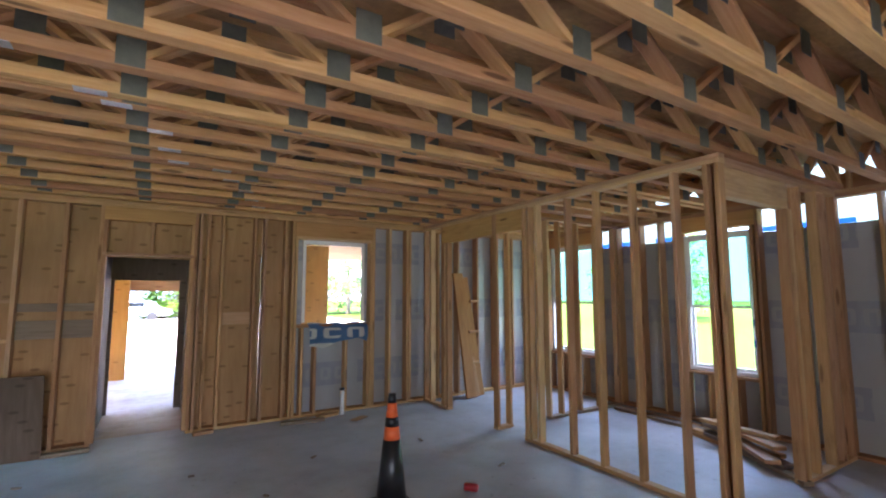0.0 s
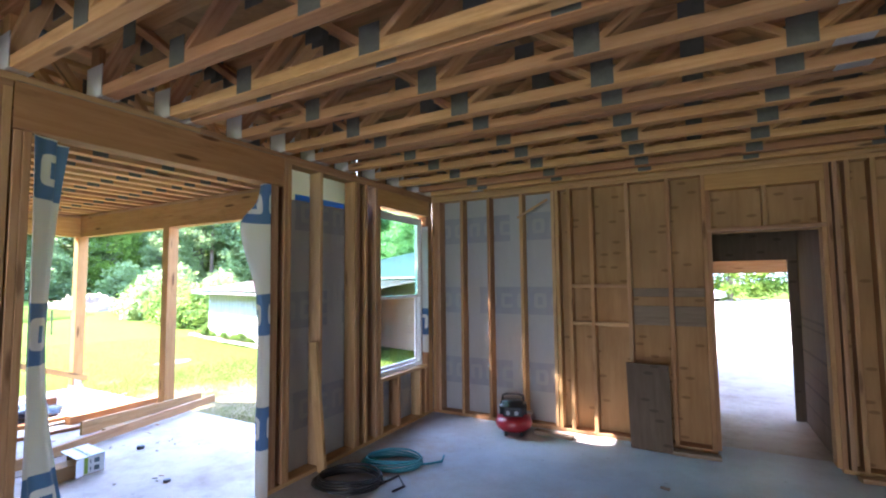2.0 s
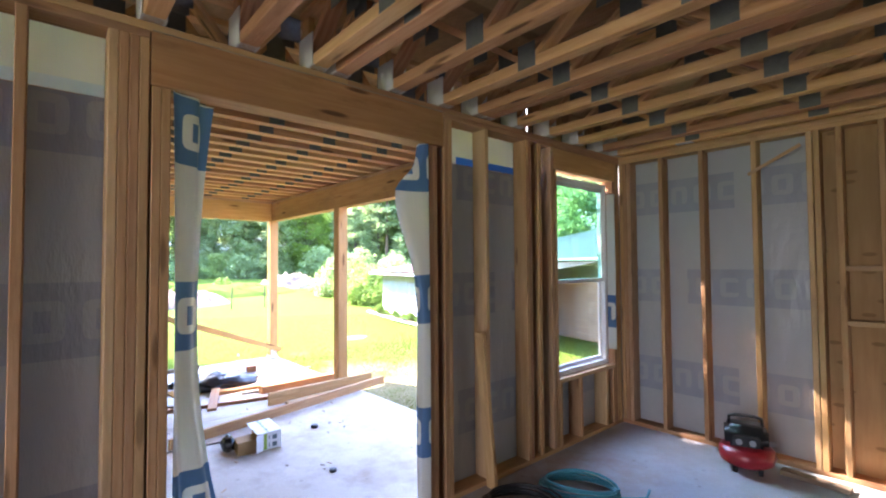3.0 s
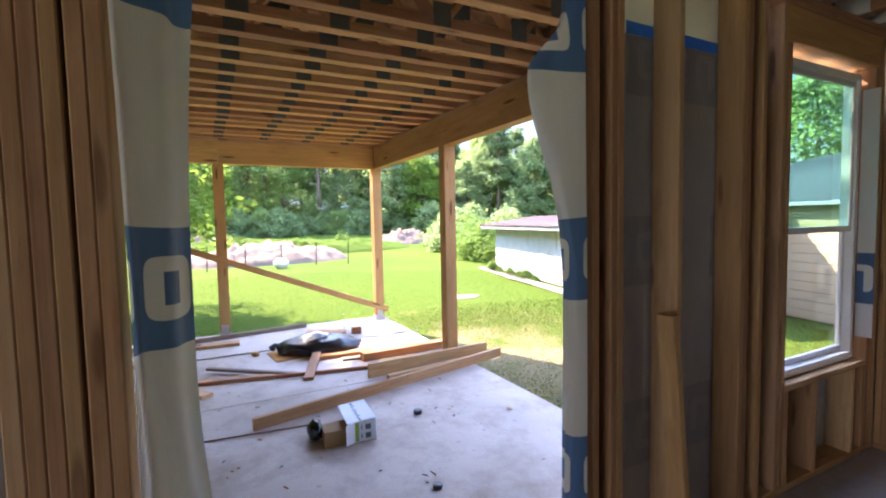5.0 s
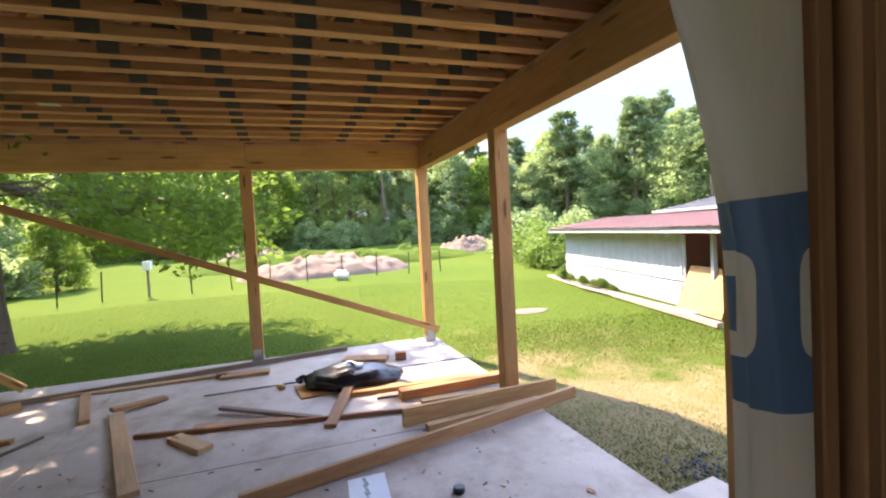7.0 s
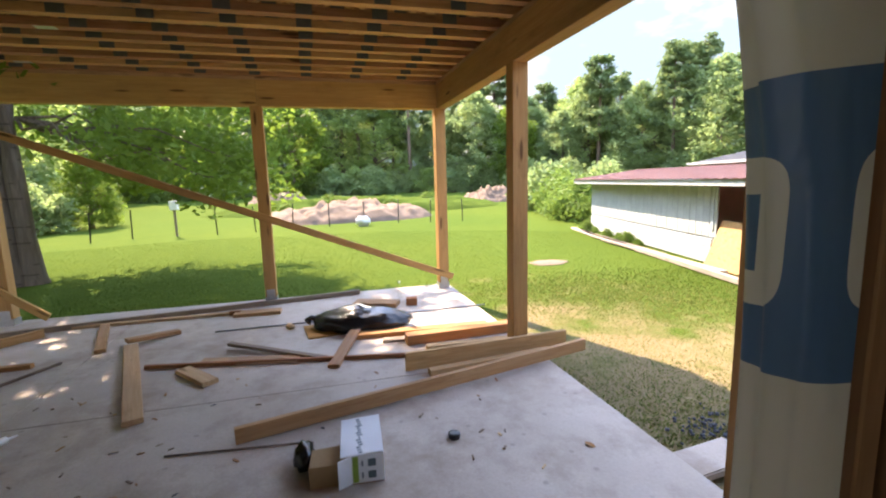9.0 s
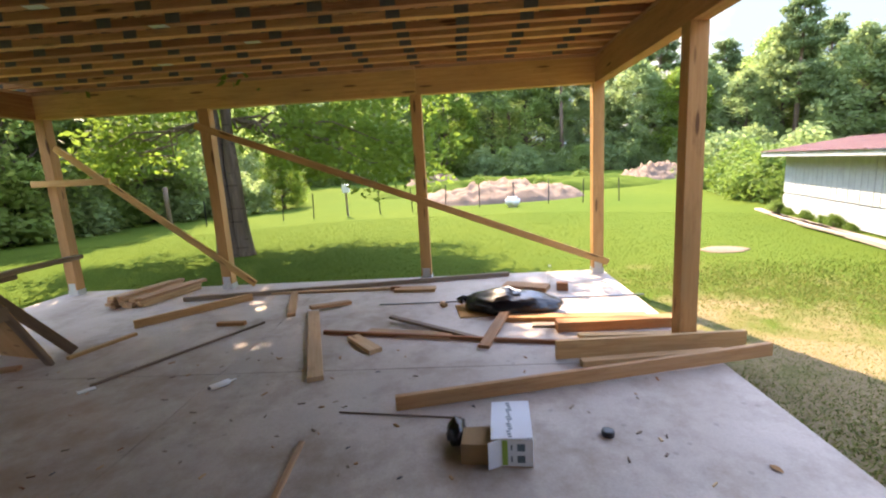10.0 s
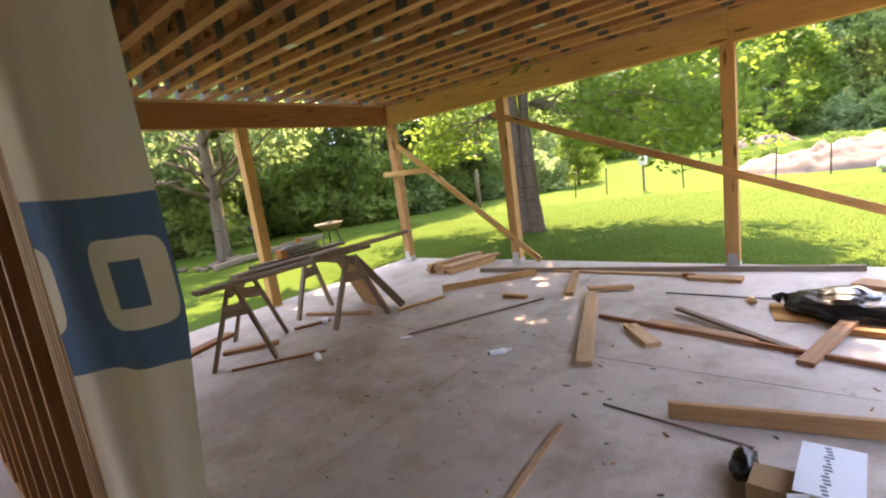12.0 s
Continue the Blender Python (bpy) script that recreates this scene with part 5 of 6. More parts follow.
sawhorse((((-4.61, -0.78), (-5.08, -0.48)), ((-5.16, -1.47), (-5.57, -1.07))), 0.75, "weathered wooden sawhorse carrying planks")
sawhorse((((-5.83, -0.52), (-6.45, -0.32)), ((-5.90, -1.34), (-6.48, -1.43))), 0.75, "weathered wooden sawhorse with a board leaning on it")


def bench_plank(p, q, w, mat, z, z1=None, label="brown plank laid across the sawhorses"):
    tagged(stick("plank", (*p, z), (*q, z1 or z), w, T, mat), label, "lumber", "planks on the sawhorses")


bench_plank((-4.55, -0.66), (-6.55, -0.62), 0.14, PINE_OLD, 0.772)
bench_plank((-5.05, -0.95), (-6.40, -0.98), 0.14, PINE_OLD, 0.772)
bench_plank((-5.75, -0.62), (-7.05, -0.40), 0.10, PINE_OLD, 0.811, 0.85)
bench_plank((-5.40, -1.22), (-6.75, -1.36), 0.14, PINE_OLD, 0.772)


def planer(x, y, turn):
    """A long grey bench tool with orange end blocks."""
    t = thing("bench_tool", "long grey metal bench tool with orange ends on planks", "power tool", m=pose(x, y, 0.792, 0, 0, turn))
    part("bed", box((-0.27, -0.06, 0.0), (0.27, 0.06, 0.045), 0.006), STEEL, t, "dull steel bed")
    part("housing", box((-0.25, -0.055, 0.046), (0.27, 0.055, 0.105), 0.012), STEEL, t, "grey metal cover", True)
    for k in range(7):
        part("slot", box((-0.21 + 0.065 * k, 0.0602, 0.012), (-0.165 + 0.065 * k, 0.063, 0.034)), BLACK, t)
    part("end_block", box((0.272, -0.06, 0.0), (0.345, 0.06, 0.10), 0.01), ORANGE_DULL, t, "dull orange end block")
    knob = part("knob_post", tube([(-0.20, 0.0, 0.105), (-0.20, 0.0, 0.13)], 0.012, 8), STEEL, t)
    part("knob", lathe([(0.02, 0.13), (0.04, 0.135), (0.04, 0.175), (0.02, 0.185)], 14), ORANGE_DULL, knob, "dull orange knob")
    return t


planer(-6.08, -1.29, 12)

lean = part("loose_board", box((-0.34, -0.008, 0), (0.34, 0.008, 0.66), 0.002), PLY, None, "", False, pose(-6.64, -0.74, PZ + 0.004, 24, 0, 76))
tagged(lean, "brown plywood panel leaning against a sawhorse", "board")
lean2 = stick("plank", (-6.72, -0.34, PZ + 0.02), (-6.32, -0.62, 0.70), 0.04, 0.09, PINE_OLD)
tagged(lean2, "dark plank leaning against a sawhorse", "lumber")


# ---------------------------------------------------------------- trees and shrubs
def leaf_mesh(centres, spread, per, size, mat, seed, flat=0.75):
    """Many small folded leaves gathered round the given centres."""
    g = np.random.default_rng(seed)
    c = np.repeat(np.asarray(centres, float), per, axis=0)
    n = len(c)
    d = g.normal(size=(n, 3))
    d /= np.linalg.norm(d, axis=1)[:, None]
    d *= (g.random(n) ** 0.5)[:, None] * np.array([1, 1, flat])
    sp = np.repeat(np.broadcast_to(spread, len(centres)), per)
    c = c + d * sp[:, None]
    a = g.normal(size=(n, 3)) * np.array([1, 1, 0.6])
    a /= np.linalg.norm(a, axis=1)[:, None]
    b = np.cross(a, g.normal(size=(n, 3)))
    b /= np.linalg.norm(b, axis=1)[:, None]
    s = size * (0.6 + 0.8 * g.random(n))[:, None]
    v = np.stack([c - a * s, c - b * s * 0.48, c + a * s, c + b * s * 0.48], axis=1).reshape(-1, 3)
    f = np.arange(n * 4).reshape(-1, 4)
    me = bpy.data.meshes.new("leaves")
    me.from_pydata(v.tolist(), [], f.tolist())
    me.materials.append(mat)
    return me


def limb(bm, p, q, r0, r1, rnd, bend=0.25, sides=7):
    p, q = Vector(p), Vector(q)
    n = 5
    pts = []
    for i in range(n + 1):
        t = i / n
        w = Vector((rnd.uniform(-1, 1), rnd.uniform(-1, 1), rnd.uniform(-0.5, 0.8))) * bend * math.sin(math.pi * t)
        pts.append(p.lerp(q, t) + w * (0 if i in (0, n) else 1))
    add_tube(bm, pts, [r0 + (r1 - r0) * i / n for i in range(n + 1)], sides)


def broadleaf(name, label, height, radius, low, mat, bark, seed, clusters=170, per=80, size=0.15, stem=0.22, clump=0.9):
    """A tree with a forked trunk; low: where its crown begins."""
    r = random.Random(seed)
    t = thing(name, label, "tree", "trees around the lawn")
    bm = bmesh.new()
    pts = [(0, 0, -0.1), (0.05, 0.03, 0.3), (0.1 * r.uniform(-1, 1), 0.1, height * 0.3), (0.2 * r.uniform(-1, 1), 0.1, height * 0.6), (0, 0, height * 0.9)]
    add_tube(bm, pts, [stem * 1.5, stem, stem * 0.8, stem * 0.5, stem * 0.12], 10)
    cs = []
    for i in range(clusters):
        th, u = r.uniform(0, 2 * math.pi), r.random()
        z = low + (height - low) * u
        prof = math.sin(math.pi * min(1, 0.18 + 0.82 * u) ** 0.8) ** 0.7
        rad = radius * prof * (0.35 + 0.65 * r.random() ** 0.5) * (1 + 0.35 * noise.noise(Vector((math.cos(th) * 1.3, math.sin(th) * 1.3, z * 0.4 + seed))))
        cs.append((rad * math.cos(th), rad * math.sin(th), z))
        if i % 7 == 0:
            z0 = max(height * 0.2, z - rad * 0.5)
            limb(bm, (0, 0, min(z0, height * 0.85)), cs[-1], stem * 0.35, 0.015, r, 0.3, 5)
    part("trunk", bm, bark, t, "", True)
    put("crown", leaf_mesh(cs, clump, per, size, mat, seed), t)
    return t


def pine_tree(name, label, height, mat, seed):
    r = random.Random(seed)
    t = thing(name, label, "tree", "trees around the lawn")
    bm = bmesh.new()
    add_tube(bm, [(0, 0, -0.1), (0.05, 0, height * 0.4), (0.12, 0.08, height * 0.75), (0.1, 0.1, height)], [0.24, 0.18, 0.11, 0.03], 8)
    cs = []
    for i in range(60):
        th, u = r.uniform(0, 2 * math.pi), r.random() ** 0.8
        z = height * (0.42 + 0.58 * u)
        rad = (1.0 - u * 0.72) * 2.7 * (0.45 + 0.55 * r.random())
        c = (rad * math.cos(th), rad * math.sin(th), z + r.uniform(-0.2, 0.3))
        cs.append(c)
        if i % 3 == 0:
            limb(bm, (0.08, 0.05, z - 0.3), c, 0.05, 0.012, r, 0.15, 4)
    part("trunk", bm, BARK_PINE, t, "", True)
    put("crown", leaf_mesh(cs, 0.75, 100, 0.19, mat, seed, 0.5), t)
    return t


def shrub(name, label, height, radius, mat, seed, clusters=60, per=40, size=0.16):
    r = random.Random(seed)
    t = thing(name, label, "shrub", "shrubs at the wood's edge")
    bm = bmesh.new()
    cs = []
    for i in range(clusters):
        th = r.uniform(0, 2 * math.pi)
        u = r.random()
        rad = radius * math.sqrt(max(0.05, 1 - u * u * 0.9)) * (0.4 + 0.6 * r.random())
        c = (rad * math.cos(th), rad * math.sin(th), 0.15 + height * u * (0.75 + 0.35 * noise.noise(Vector((math.cos(th), math.sin(th), seed)))))
        cs.append(c)
        if i % 6 == 0:
            limb(bm, (0.1 * math.cos(th), 0.1 * math.sin(th), -0.05), c, 0.035, 0.008, r, 0.1, 4)
    part("stem", bm, BARK, t, "", True)
    put("crown", leaf_mesh(cs, radius * 0.32, per, size, mat, seed, 0.9), t)
    return t


# the two-stemmed tree that shades the patio
def shade_tree():
    r = random.Random(21)
    t = thing("shade_tree", "large leafy tree with two trunks shading the lawn", "tree")
    bm = bmesh.new()
    add_tube(bm, [(0.05, -0.15, -0.25), (0.02, -0.12, 0.1), (0, -0.14, 0.6), (0.0, -0.17, 1.8), (0.05, -0.22, 3.2), (0.1, -0.45, 6.0), (0, -0.6, 9.5)], [0.46, 0.30, 0.25, 0.24, 0.21, 0.15, 0.04], 14)
    add_tube(bm, [(0.05, 0.22, -0.25), (0.0, 0.20, 0.1), (0, 0.17, 0.8), (0.02, 0.15, 2.0), (0.05, 0.22, 3.6), (0, 1.3, 6.0), (0.1, 2.2, 9.0)], [0.30, 0.19, 0.15, 0.145, 0.13, 0.10, 0.03], 12)
    cs = []
    for i in range(760):
        th, u = r.uniform(0, 2 * math.pi), r.random()
        z = 3.0 + 11.5 * u
        prof = math.sin(math.pi * (0.24 + 0.66 * u)) ** 0.6
        rad = 6.0 * prof * (0.3 + 0.7 * r.random() ** 0.5)
        c = (rad * 0.85 * math.cos(th), rad * math.sin(th) + 0.4, z + 0.7 * noise.noise(Vector((math.cos(th) * 2, math.sin(th) * 2, z))))
        cs.append(c)
    # Extra clusters, out of view, added to thicken the shade on the slab
    for i in range(150):
        th, rad = r.uniform(0, 2 * math.pi), 5.2 * r.random() ** 0.5
        cs.append((rad * 0.9 * math.cos(th), rad * math.sin(th) + 0.6, r.uniform(5.0, 8.5)))
    # lower boughs that hang in front of the wood
    for k in range(17):
        side = -1 if k % 3 == 0 else 1
        y = side * r.uniform(1.3, 3.9) + (0.2 if side > 0 else -0.8)
        x = r.uniform(-1.8, 1.6)
        z = r.uniform(2.0, 3.2) - 0.10 * abs(y) - (0.35 if side > 0 and y > 1.5 else 0)
        limb(bm, (0, 0.3 * side, 2.9), (x, y, z), 0.03, 0.008, r, 0.35, 5)
        for m in range(5):
            cs.append((x + r.uniform(-0.8, 0.8), y + r.uniform(-0.8, 0.8), z + r.uniform(-0.15, 0.45)))
    for k in range(12):
        th = 2 * math.pi * k / 12 + r.uniform(-0.2, 0.2)
        limb(bm, (0.05, -0.3 + 0.3 * math.sin(th), r.uniform(3.4, 5.6)), (4.2 * math.cos(th), 4.8 * math.sin(th) + 0.3, r.uniform(5.5, 9.0)), 0.075, 0.015, r, 0.45, 6)
    part("trunk", bm, BARK, t, "", True)
    cs = [q for q in cs if q[1] > -3.1 - 0.6 * math.sin(q[0] * 1.3 + q[2])]
    # Unseen upper crown trimmed to shape the sunlight; one tuft kept shades the window
    cs = [q for q in cs if q[2] < 3.6 or (9.8 < q[2] < 11.6 and -2.2 < q[0] < 1.0) or q[1] < 3.1 + 0.6 * math.sin(q[0] * 1.7 + q[2])]
    high = [q for q in cs if q[2] > 4.4]
    put("crown", leaf_mesh([q for q in cs if q[2] <= 4.4], 0.62, 60, 0.085, LEAF_OAK, 8, 0.7), t)
    put("upper_crown", leaf_mesh(high, 0.8, 84, 0.14, LEAF_OAK, 9, 0.7), t)
    t.matrix_world = pose(-12.6, -1.75, GZ)
    return t


shade_tree()

# the spreading pale-barked tree beyond the sawhorses
yt = broadleaf("yard_tree", "spreading tree with pale bark and hanging moss", 8.5, 3.6, 2.4, LEAF_GREY, BARK, 33, 240, 60, 0.10, 0.19, 0.6)
yt.matrix_world = pose(-8.9, -9.5, GZ, 0, 0, 40)

B1 = broadleaf("forest_tree", "tall dark green broadleaf tree at the wood's edge", 11.5, 3.6, 0.8, LEAF_DARK, BARK, 41)
B2 = broadleaf("forest_tree", "grey-green broadleaf tree at the wood's edge", 10.0, 3.8, 0.6, LEAF_GREY, BARK, 42)
B3 = broadleaf("forest_tree", "bright green broadleaf tree at the wood's edge", 9.0, 3.2, 0.5, LEAF_OAK, BARK, 43)
P1 = pine_tree("pine_tree", "tall slender pine with a bare lower trunk", 15.0, LEAF_PINE, 51)
P2 = pine_tree("pine_tree", "tall slender pine with a thin crown", 13.0, LEAF_PINE, 52)
H1 = shrub("shrub", "dense dark green shrub at the wood's edge", 3.0, 1.7, LEAF_DARK, 61, 70, 60, 0.13)
H2 = shrub("shrub", "dense mid-green shrub at the wood's edge", 2.2, 1.5, LEAF_GREY, 62, 60, 60, 0.11)
H3 = shrub("shrub", "tall bright weeds growing in a thicket", 1.5, 1.3, LEAF_WEED, 63, 60, 60, 0.08)

PLACED = set()


def plant(ob, x, y, s, z=GZ):
    m = pose(x, y, z, 0, 0, (x * 57 + y * 131) % 360) @ Matrix.Diagonal((s, s, s, 1))
    if ob in PLACED:
        return copy_thing(ob, m)
    PLACED.add(ob)
    ob.matrix_world = m
    return ob


rt = random.Random(77)
# far wood beyond the field
for i in range(46):
    a = radians(88 + 92 * i / 45)                      # from north-west round to south-west
    for ring, dist in enumerate((50, 57)):
        d = dist + rt.uniform(-3, 3)
        x, y = -3 + d * math.cos(a + radians(35)), 3 + d * math.sin(a + radians(35))
        kind = rt.choice((P1, P2, B2, B2, P1, B2) if ring else (B2, P1, P2, B3, B2, B1))
        plant(kind, x, y, rt.uniform(0.8, 1.15), GZ + 0.5)
for i in range(40):
    a = radians(123 + 92 * i / 39)
    d = 45 + rt.uniform(-2, 2)
    plant(rt.choice((H2, H2, B3 if i % 5 == 0 else H1)), -3 + d * math.cos(a), 3 + d * math.sin(a), rt.uniform(0.9, 1.3), GZ + 0.4)
# nearer wood on the south-west
for i, (x, y, k, s) in enumerate(((-13.2, -12.0, B1, 0.72), (-15.5, -10.2, H1, 1.1), (-17.2, -9.8, B1, 0.8), (-19.5, -11.0, B2, 0.9), (-22.0, -10.5, B1, 0.8), (-24.5, -12.5, P2, 0.9), (-27.0, -12.0, B1, 0.9),
                                  (-31.0, -13.0, B2, 1.0), (-36.0, -14.0, B1, 1.0), (-41.0, -16.0, B2, 1.0), (-10.5, -14.5, B2, 0.8), (-7.5, -16.0, B1, 0.8), (-4.5, -15.0, B2, 0.85), (-15.0, -14.5, B2, 1.0),
                                  (-12.5, -16.5, B1, 1.0), (-17.5, -16.0, B1, 1.05), (-21.0, -15.5, B2, 1.1), (-9.0, -18.5, B1, 1.1), (-14.5, -19.5, B2, 1.2), (-24.5, -16.0, B1, 1.1))):
    plant(k, x, y - (2.0 if -21 < x < -11.5 else 0.0), s)
for i, (x, y, k, s) in enumerate(((-14.2, -10.6, H1, 1.0), (-16.3, -8.9, H1, 0.85), (-18.2, -8.9, H2, 1.0), (-20.3, -9.4, H1, 1.0), (-22.8, -9.3, H2, 1.1), (-26.0, -10.6, H1, 1.1), (-29.5, -11.0, H2, 1.2),
                                  (-33.0, -11.6, H1, 1.2), (-38.0, -12.5, H2, 1.2), (-12.2, -12.2, H2, 0.9), (-9.6, -12.8, H1, 0.9), (-7.0, -13.4, H2, 0.9), (-5.0, -12.5, H1, 0.8), (-24.0, -7.2, H2, 0.8), (-26.0, -6.0, B3, 0.45))):
    plant(k, x, y - (2.0 if -21 < x < -11.5 else 0.0), s)
# beyond the shed and the thicket beside it
for x, y, k, s in ((-44, 30, B2, 1.15), (-40, 33, B2, 1.1), (-37, 34, P1, 0.95), (-34, 36, B2, 1.2), (-30, 35, P1, 0.75), (-27, 37, P2, 0.9), (-22, 36, B2, 1.1), (-17, 37, B2, 1.2), (-11, 38, B2, 1.2), (-5, 40, B3, 1.2),
                   (2, 42, B3, 1.2), (9, 44, B1, 1.1), (16, 42, B2, 1.1), (30, 20, B2, 1.1), (34, 10, B3, 1.2), (32, 0, B1, 1.0), (36, -10, B2, 1.2)):
    plant(k, x, y, s)
for x, y, k, s in ((-17.6, 13.2, H3, 1.0), (-19.0, 13.0, H3, 0.9), (-18.6, 14.6, H2, 0.9), (-20.5, 14.0, H3, 1.0), (-16.6, 12.9, H3, 0.6), (-22.5, 14.5, H3, 1.2), (-25, 15.5, H2, 1.0), (-28.5, 16.5, H3, 1.2), (-15.3, 11.45, H3, 0.14), (-15.0, 11.3, H3, 0.2), (-14.6, 11.35, H3, 0.11), (-13.7, 11.15, H3, 0.13),
                   (-12.9, 10.95, H3, 0.12), (-12.5, 10.9, H3, 0.16), (-11.9, 10.75, H3, 0.1), (-27, 2.0, H3, 0.45), (-29, 4.0, H3, 0.6), (-28, 7.5, H3, 0.5), (-30, 10, H3, 0.6)):
    plant(k, x, y, s)


# ---------------------------------------------------------------- shed
def shed():
    s = thing("shed", "low white board shed with a red metal lean-to roof", "shed", m=pose(-15.4, 11.75, GZ, 0, 0, math.degrees(math.atan2(-1.72, 7.3))))
    wall = part("wall", box((0.0, 0.03, 0.0), (6.1, 0.10, 1.42)), SHED_PAINT, s)
    part("wall_low", box((6.1, 0.03, 0.0), (7.9, 0.10, 0.62)), SHED_PAINT, s)
    part("wall_end", box((0.0, 0.10, 0.0), (0.06, 5.0, 1.6)), SHED_PAINT, s)
    part("inner_wall", box((6.0, 0.9, 0.0), (8.35, 0.95, 1.72)), PINE_OLD, s, "bare inner boards")
    r = random.Random(9)
    x = 0.0
    while x < 6.05:
        w = 0.215
        stick("board", (x + w / 2, 0.018 + r.uniform(-0.003, 0.003), 0.50), (x + w / 2, 0.018, 1.42), w - 0.012, 0.022, SHED_PAINT, s, (0, 1, 0))
        x += w
    for k in range(3):
        stick("skirt_board", (0.0, 0.015, 0.08 + 0.15 * k), (6.1, 0.015, 0.08 + 0.15 * k), 0.022, 0.14, SHED_PAINT, s)
    for x in (6.12, 7.0, 7.86):
        stick("mullion", (x, 0.03, 0.62), (x, 0.03, 1.42), 0.07, 0.08, SHED_PAINT, s, (0, 1, 0))
    for k in range(11):
        stick("inner_board", (6.2 + 0.2 * k, 0.86, 0.02), (6.2 + 0.2 * k, 0.86, 1.6), 0.18, 0.02, PINE_OLD, s, (0, 1, 0))
    for z in (0.18, 0.40):
        stick("panel_rail", (6.15, 0.012, z), (7.85, 0.012, z), 0.025, 0.04, SHED_PAINT, s)
    stick("fascia", (-0.55, -0.36, 1.49), (9.2, -0.36, 1.49), 0.03, 0.11, SHED_PAINT, s)
    bm = bmesh.new()
    n = 120
    top, bot = [], []
    for i in range(n + 1):
        x = -0.6 + 9.8 * i / n
        b = 0.012 * math.sin(i * 2.1)
        top.append((bm.verts.new((x, -0.42, 1.56 + b)), bm.verts.new((x, 1.75, 1.84 + b))))
    for i in range(n):
        bm.faces.new((top[i][0], top[i + 1][0], top[i + 1][1], top[i][1]))
    bmesh.ops.solidify(bm, geom=bm.faces[:], thickness=0.012)
    part("lean_to_roof", bm, SHED_ROOF, s, "rusty red ribbed metal roof")
    bm = bmesh.new()
    v = [bm.verts.new(p) for p in ((2.3, 1.72, 1.92), (11.4, 1.72, 1.92), (11.4, 6.4, 3.2), (6.6, 6.4, 3.2), (2.3, 11.0, 1.92), (11.4, 11.0, 1.92))]
    for f in ((0, 1, 2, 3), (0, 3, 4), (4, 3, 2, 5)):
        bm.faces.new([v[i] for i in f])
    bmesh.ops.solidify(bm, geom=bm.faces[:], thickness=0.03)
    part("main_roof", bm, SHINGLE, s, "grey shingled hip roof")
    stick("roof_trim", (2.25, 1.70, 1.90), (11.4, 1.70, 1.90), 0.03, 0.06, SHED_PAINT, s)
    part("main_wall", box((2.6, 1.85, 0.0), (11.0, 10.8, 1.90)), SIDING, s, "tan wooden siding")
    for k in range(12):
        stick("siding_board", (8.3, 1.83, 0.09 + 0.155 * k), (11.0, 1.83, 0.09 + 0.155 * k), 0.03, 0.148, SIDING, s)
    return s


shed()
pl = part("plywood_sheet", box((-0.6, -0.01, 0), (0.6, 0.01, 0.85), 0.003), OSB, None, "", False, pose(-8.75, 9.95, GZ + 0.02, -22, 0, -13))
tagged(pl, "tan plywood sheet leaning against the shed", "board")
for i in range(4):
    tagged(stick("plank", (-15.6 + 0.9 * i, 11.25 - 0.25 * i, GZ + 0.05), (-13.7 + 1.7 * i, 10.75 - 0.33 * i, GZ + 0.05), 0.16, 0.05, PINE_GREY), "weathered pale plank lying along the shed", "lumber", "planks along the shed")
for i in range(3):
    tagged(stick("plank", (-11.2 + 1.1 * i, 10.15 - 0.26 * i, GZ + 0.06), (-10.0 + 1.1 * i, 9.87 - 0.26 * i, GZ + 0.06), 0.10, 0.08, PINE_GREY), "weathered pale plank lying along the shed", "lumber", "planks along the shed")


# ---------------------------------------------------------------- field: fence, dirt, stones
def fence_post(x, y, h, lean):
    f = thing("fence_post", "thin dark steel fence post in the lawn", "fence post", "fence across the field", m=pose(x, y, GZ, lean, lean * 0.5, 0))
    part("stake", box((-0.025, -0.006, -0.1), (0.025, 0.006, h), 0.002), BLACK, f)
    part("rib", box((-0.005, 0.006, -0.1), (0.005, 0.03, h), 0.001), BLACK, f)
    return f


for i, (x, y) in enumerate(((-19.55, -3.5), (-19.95, -2.47), (-20.1, 0.07), (-20.5, 1.27), (-21.0, 2.54), (-21.0, 3.88), (-21.05, 5.24), (-21.0, 6.58), (-20.7, 7.84), (-20.7, 9.2),
                            (-19.2, -4.9), (-18.9, -6.1))):
    fence_post(x, y, 0.92 + 0.04 * math.sin(2 * i), rt.uniform(-3, 3))
fp = tagged(part("wooden_post", tube([(0, 0, -0.2), (0.02, 0, 1.0), (0.02, 0.02, 1.5)], [0.09, 0.08, 0.075], 8), PINE_OLD, None, "", True, pose(-18.25, -7.0, GZ)), "weathered round wooden fence post", "fence post")


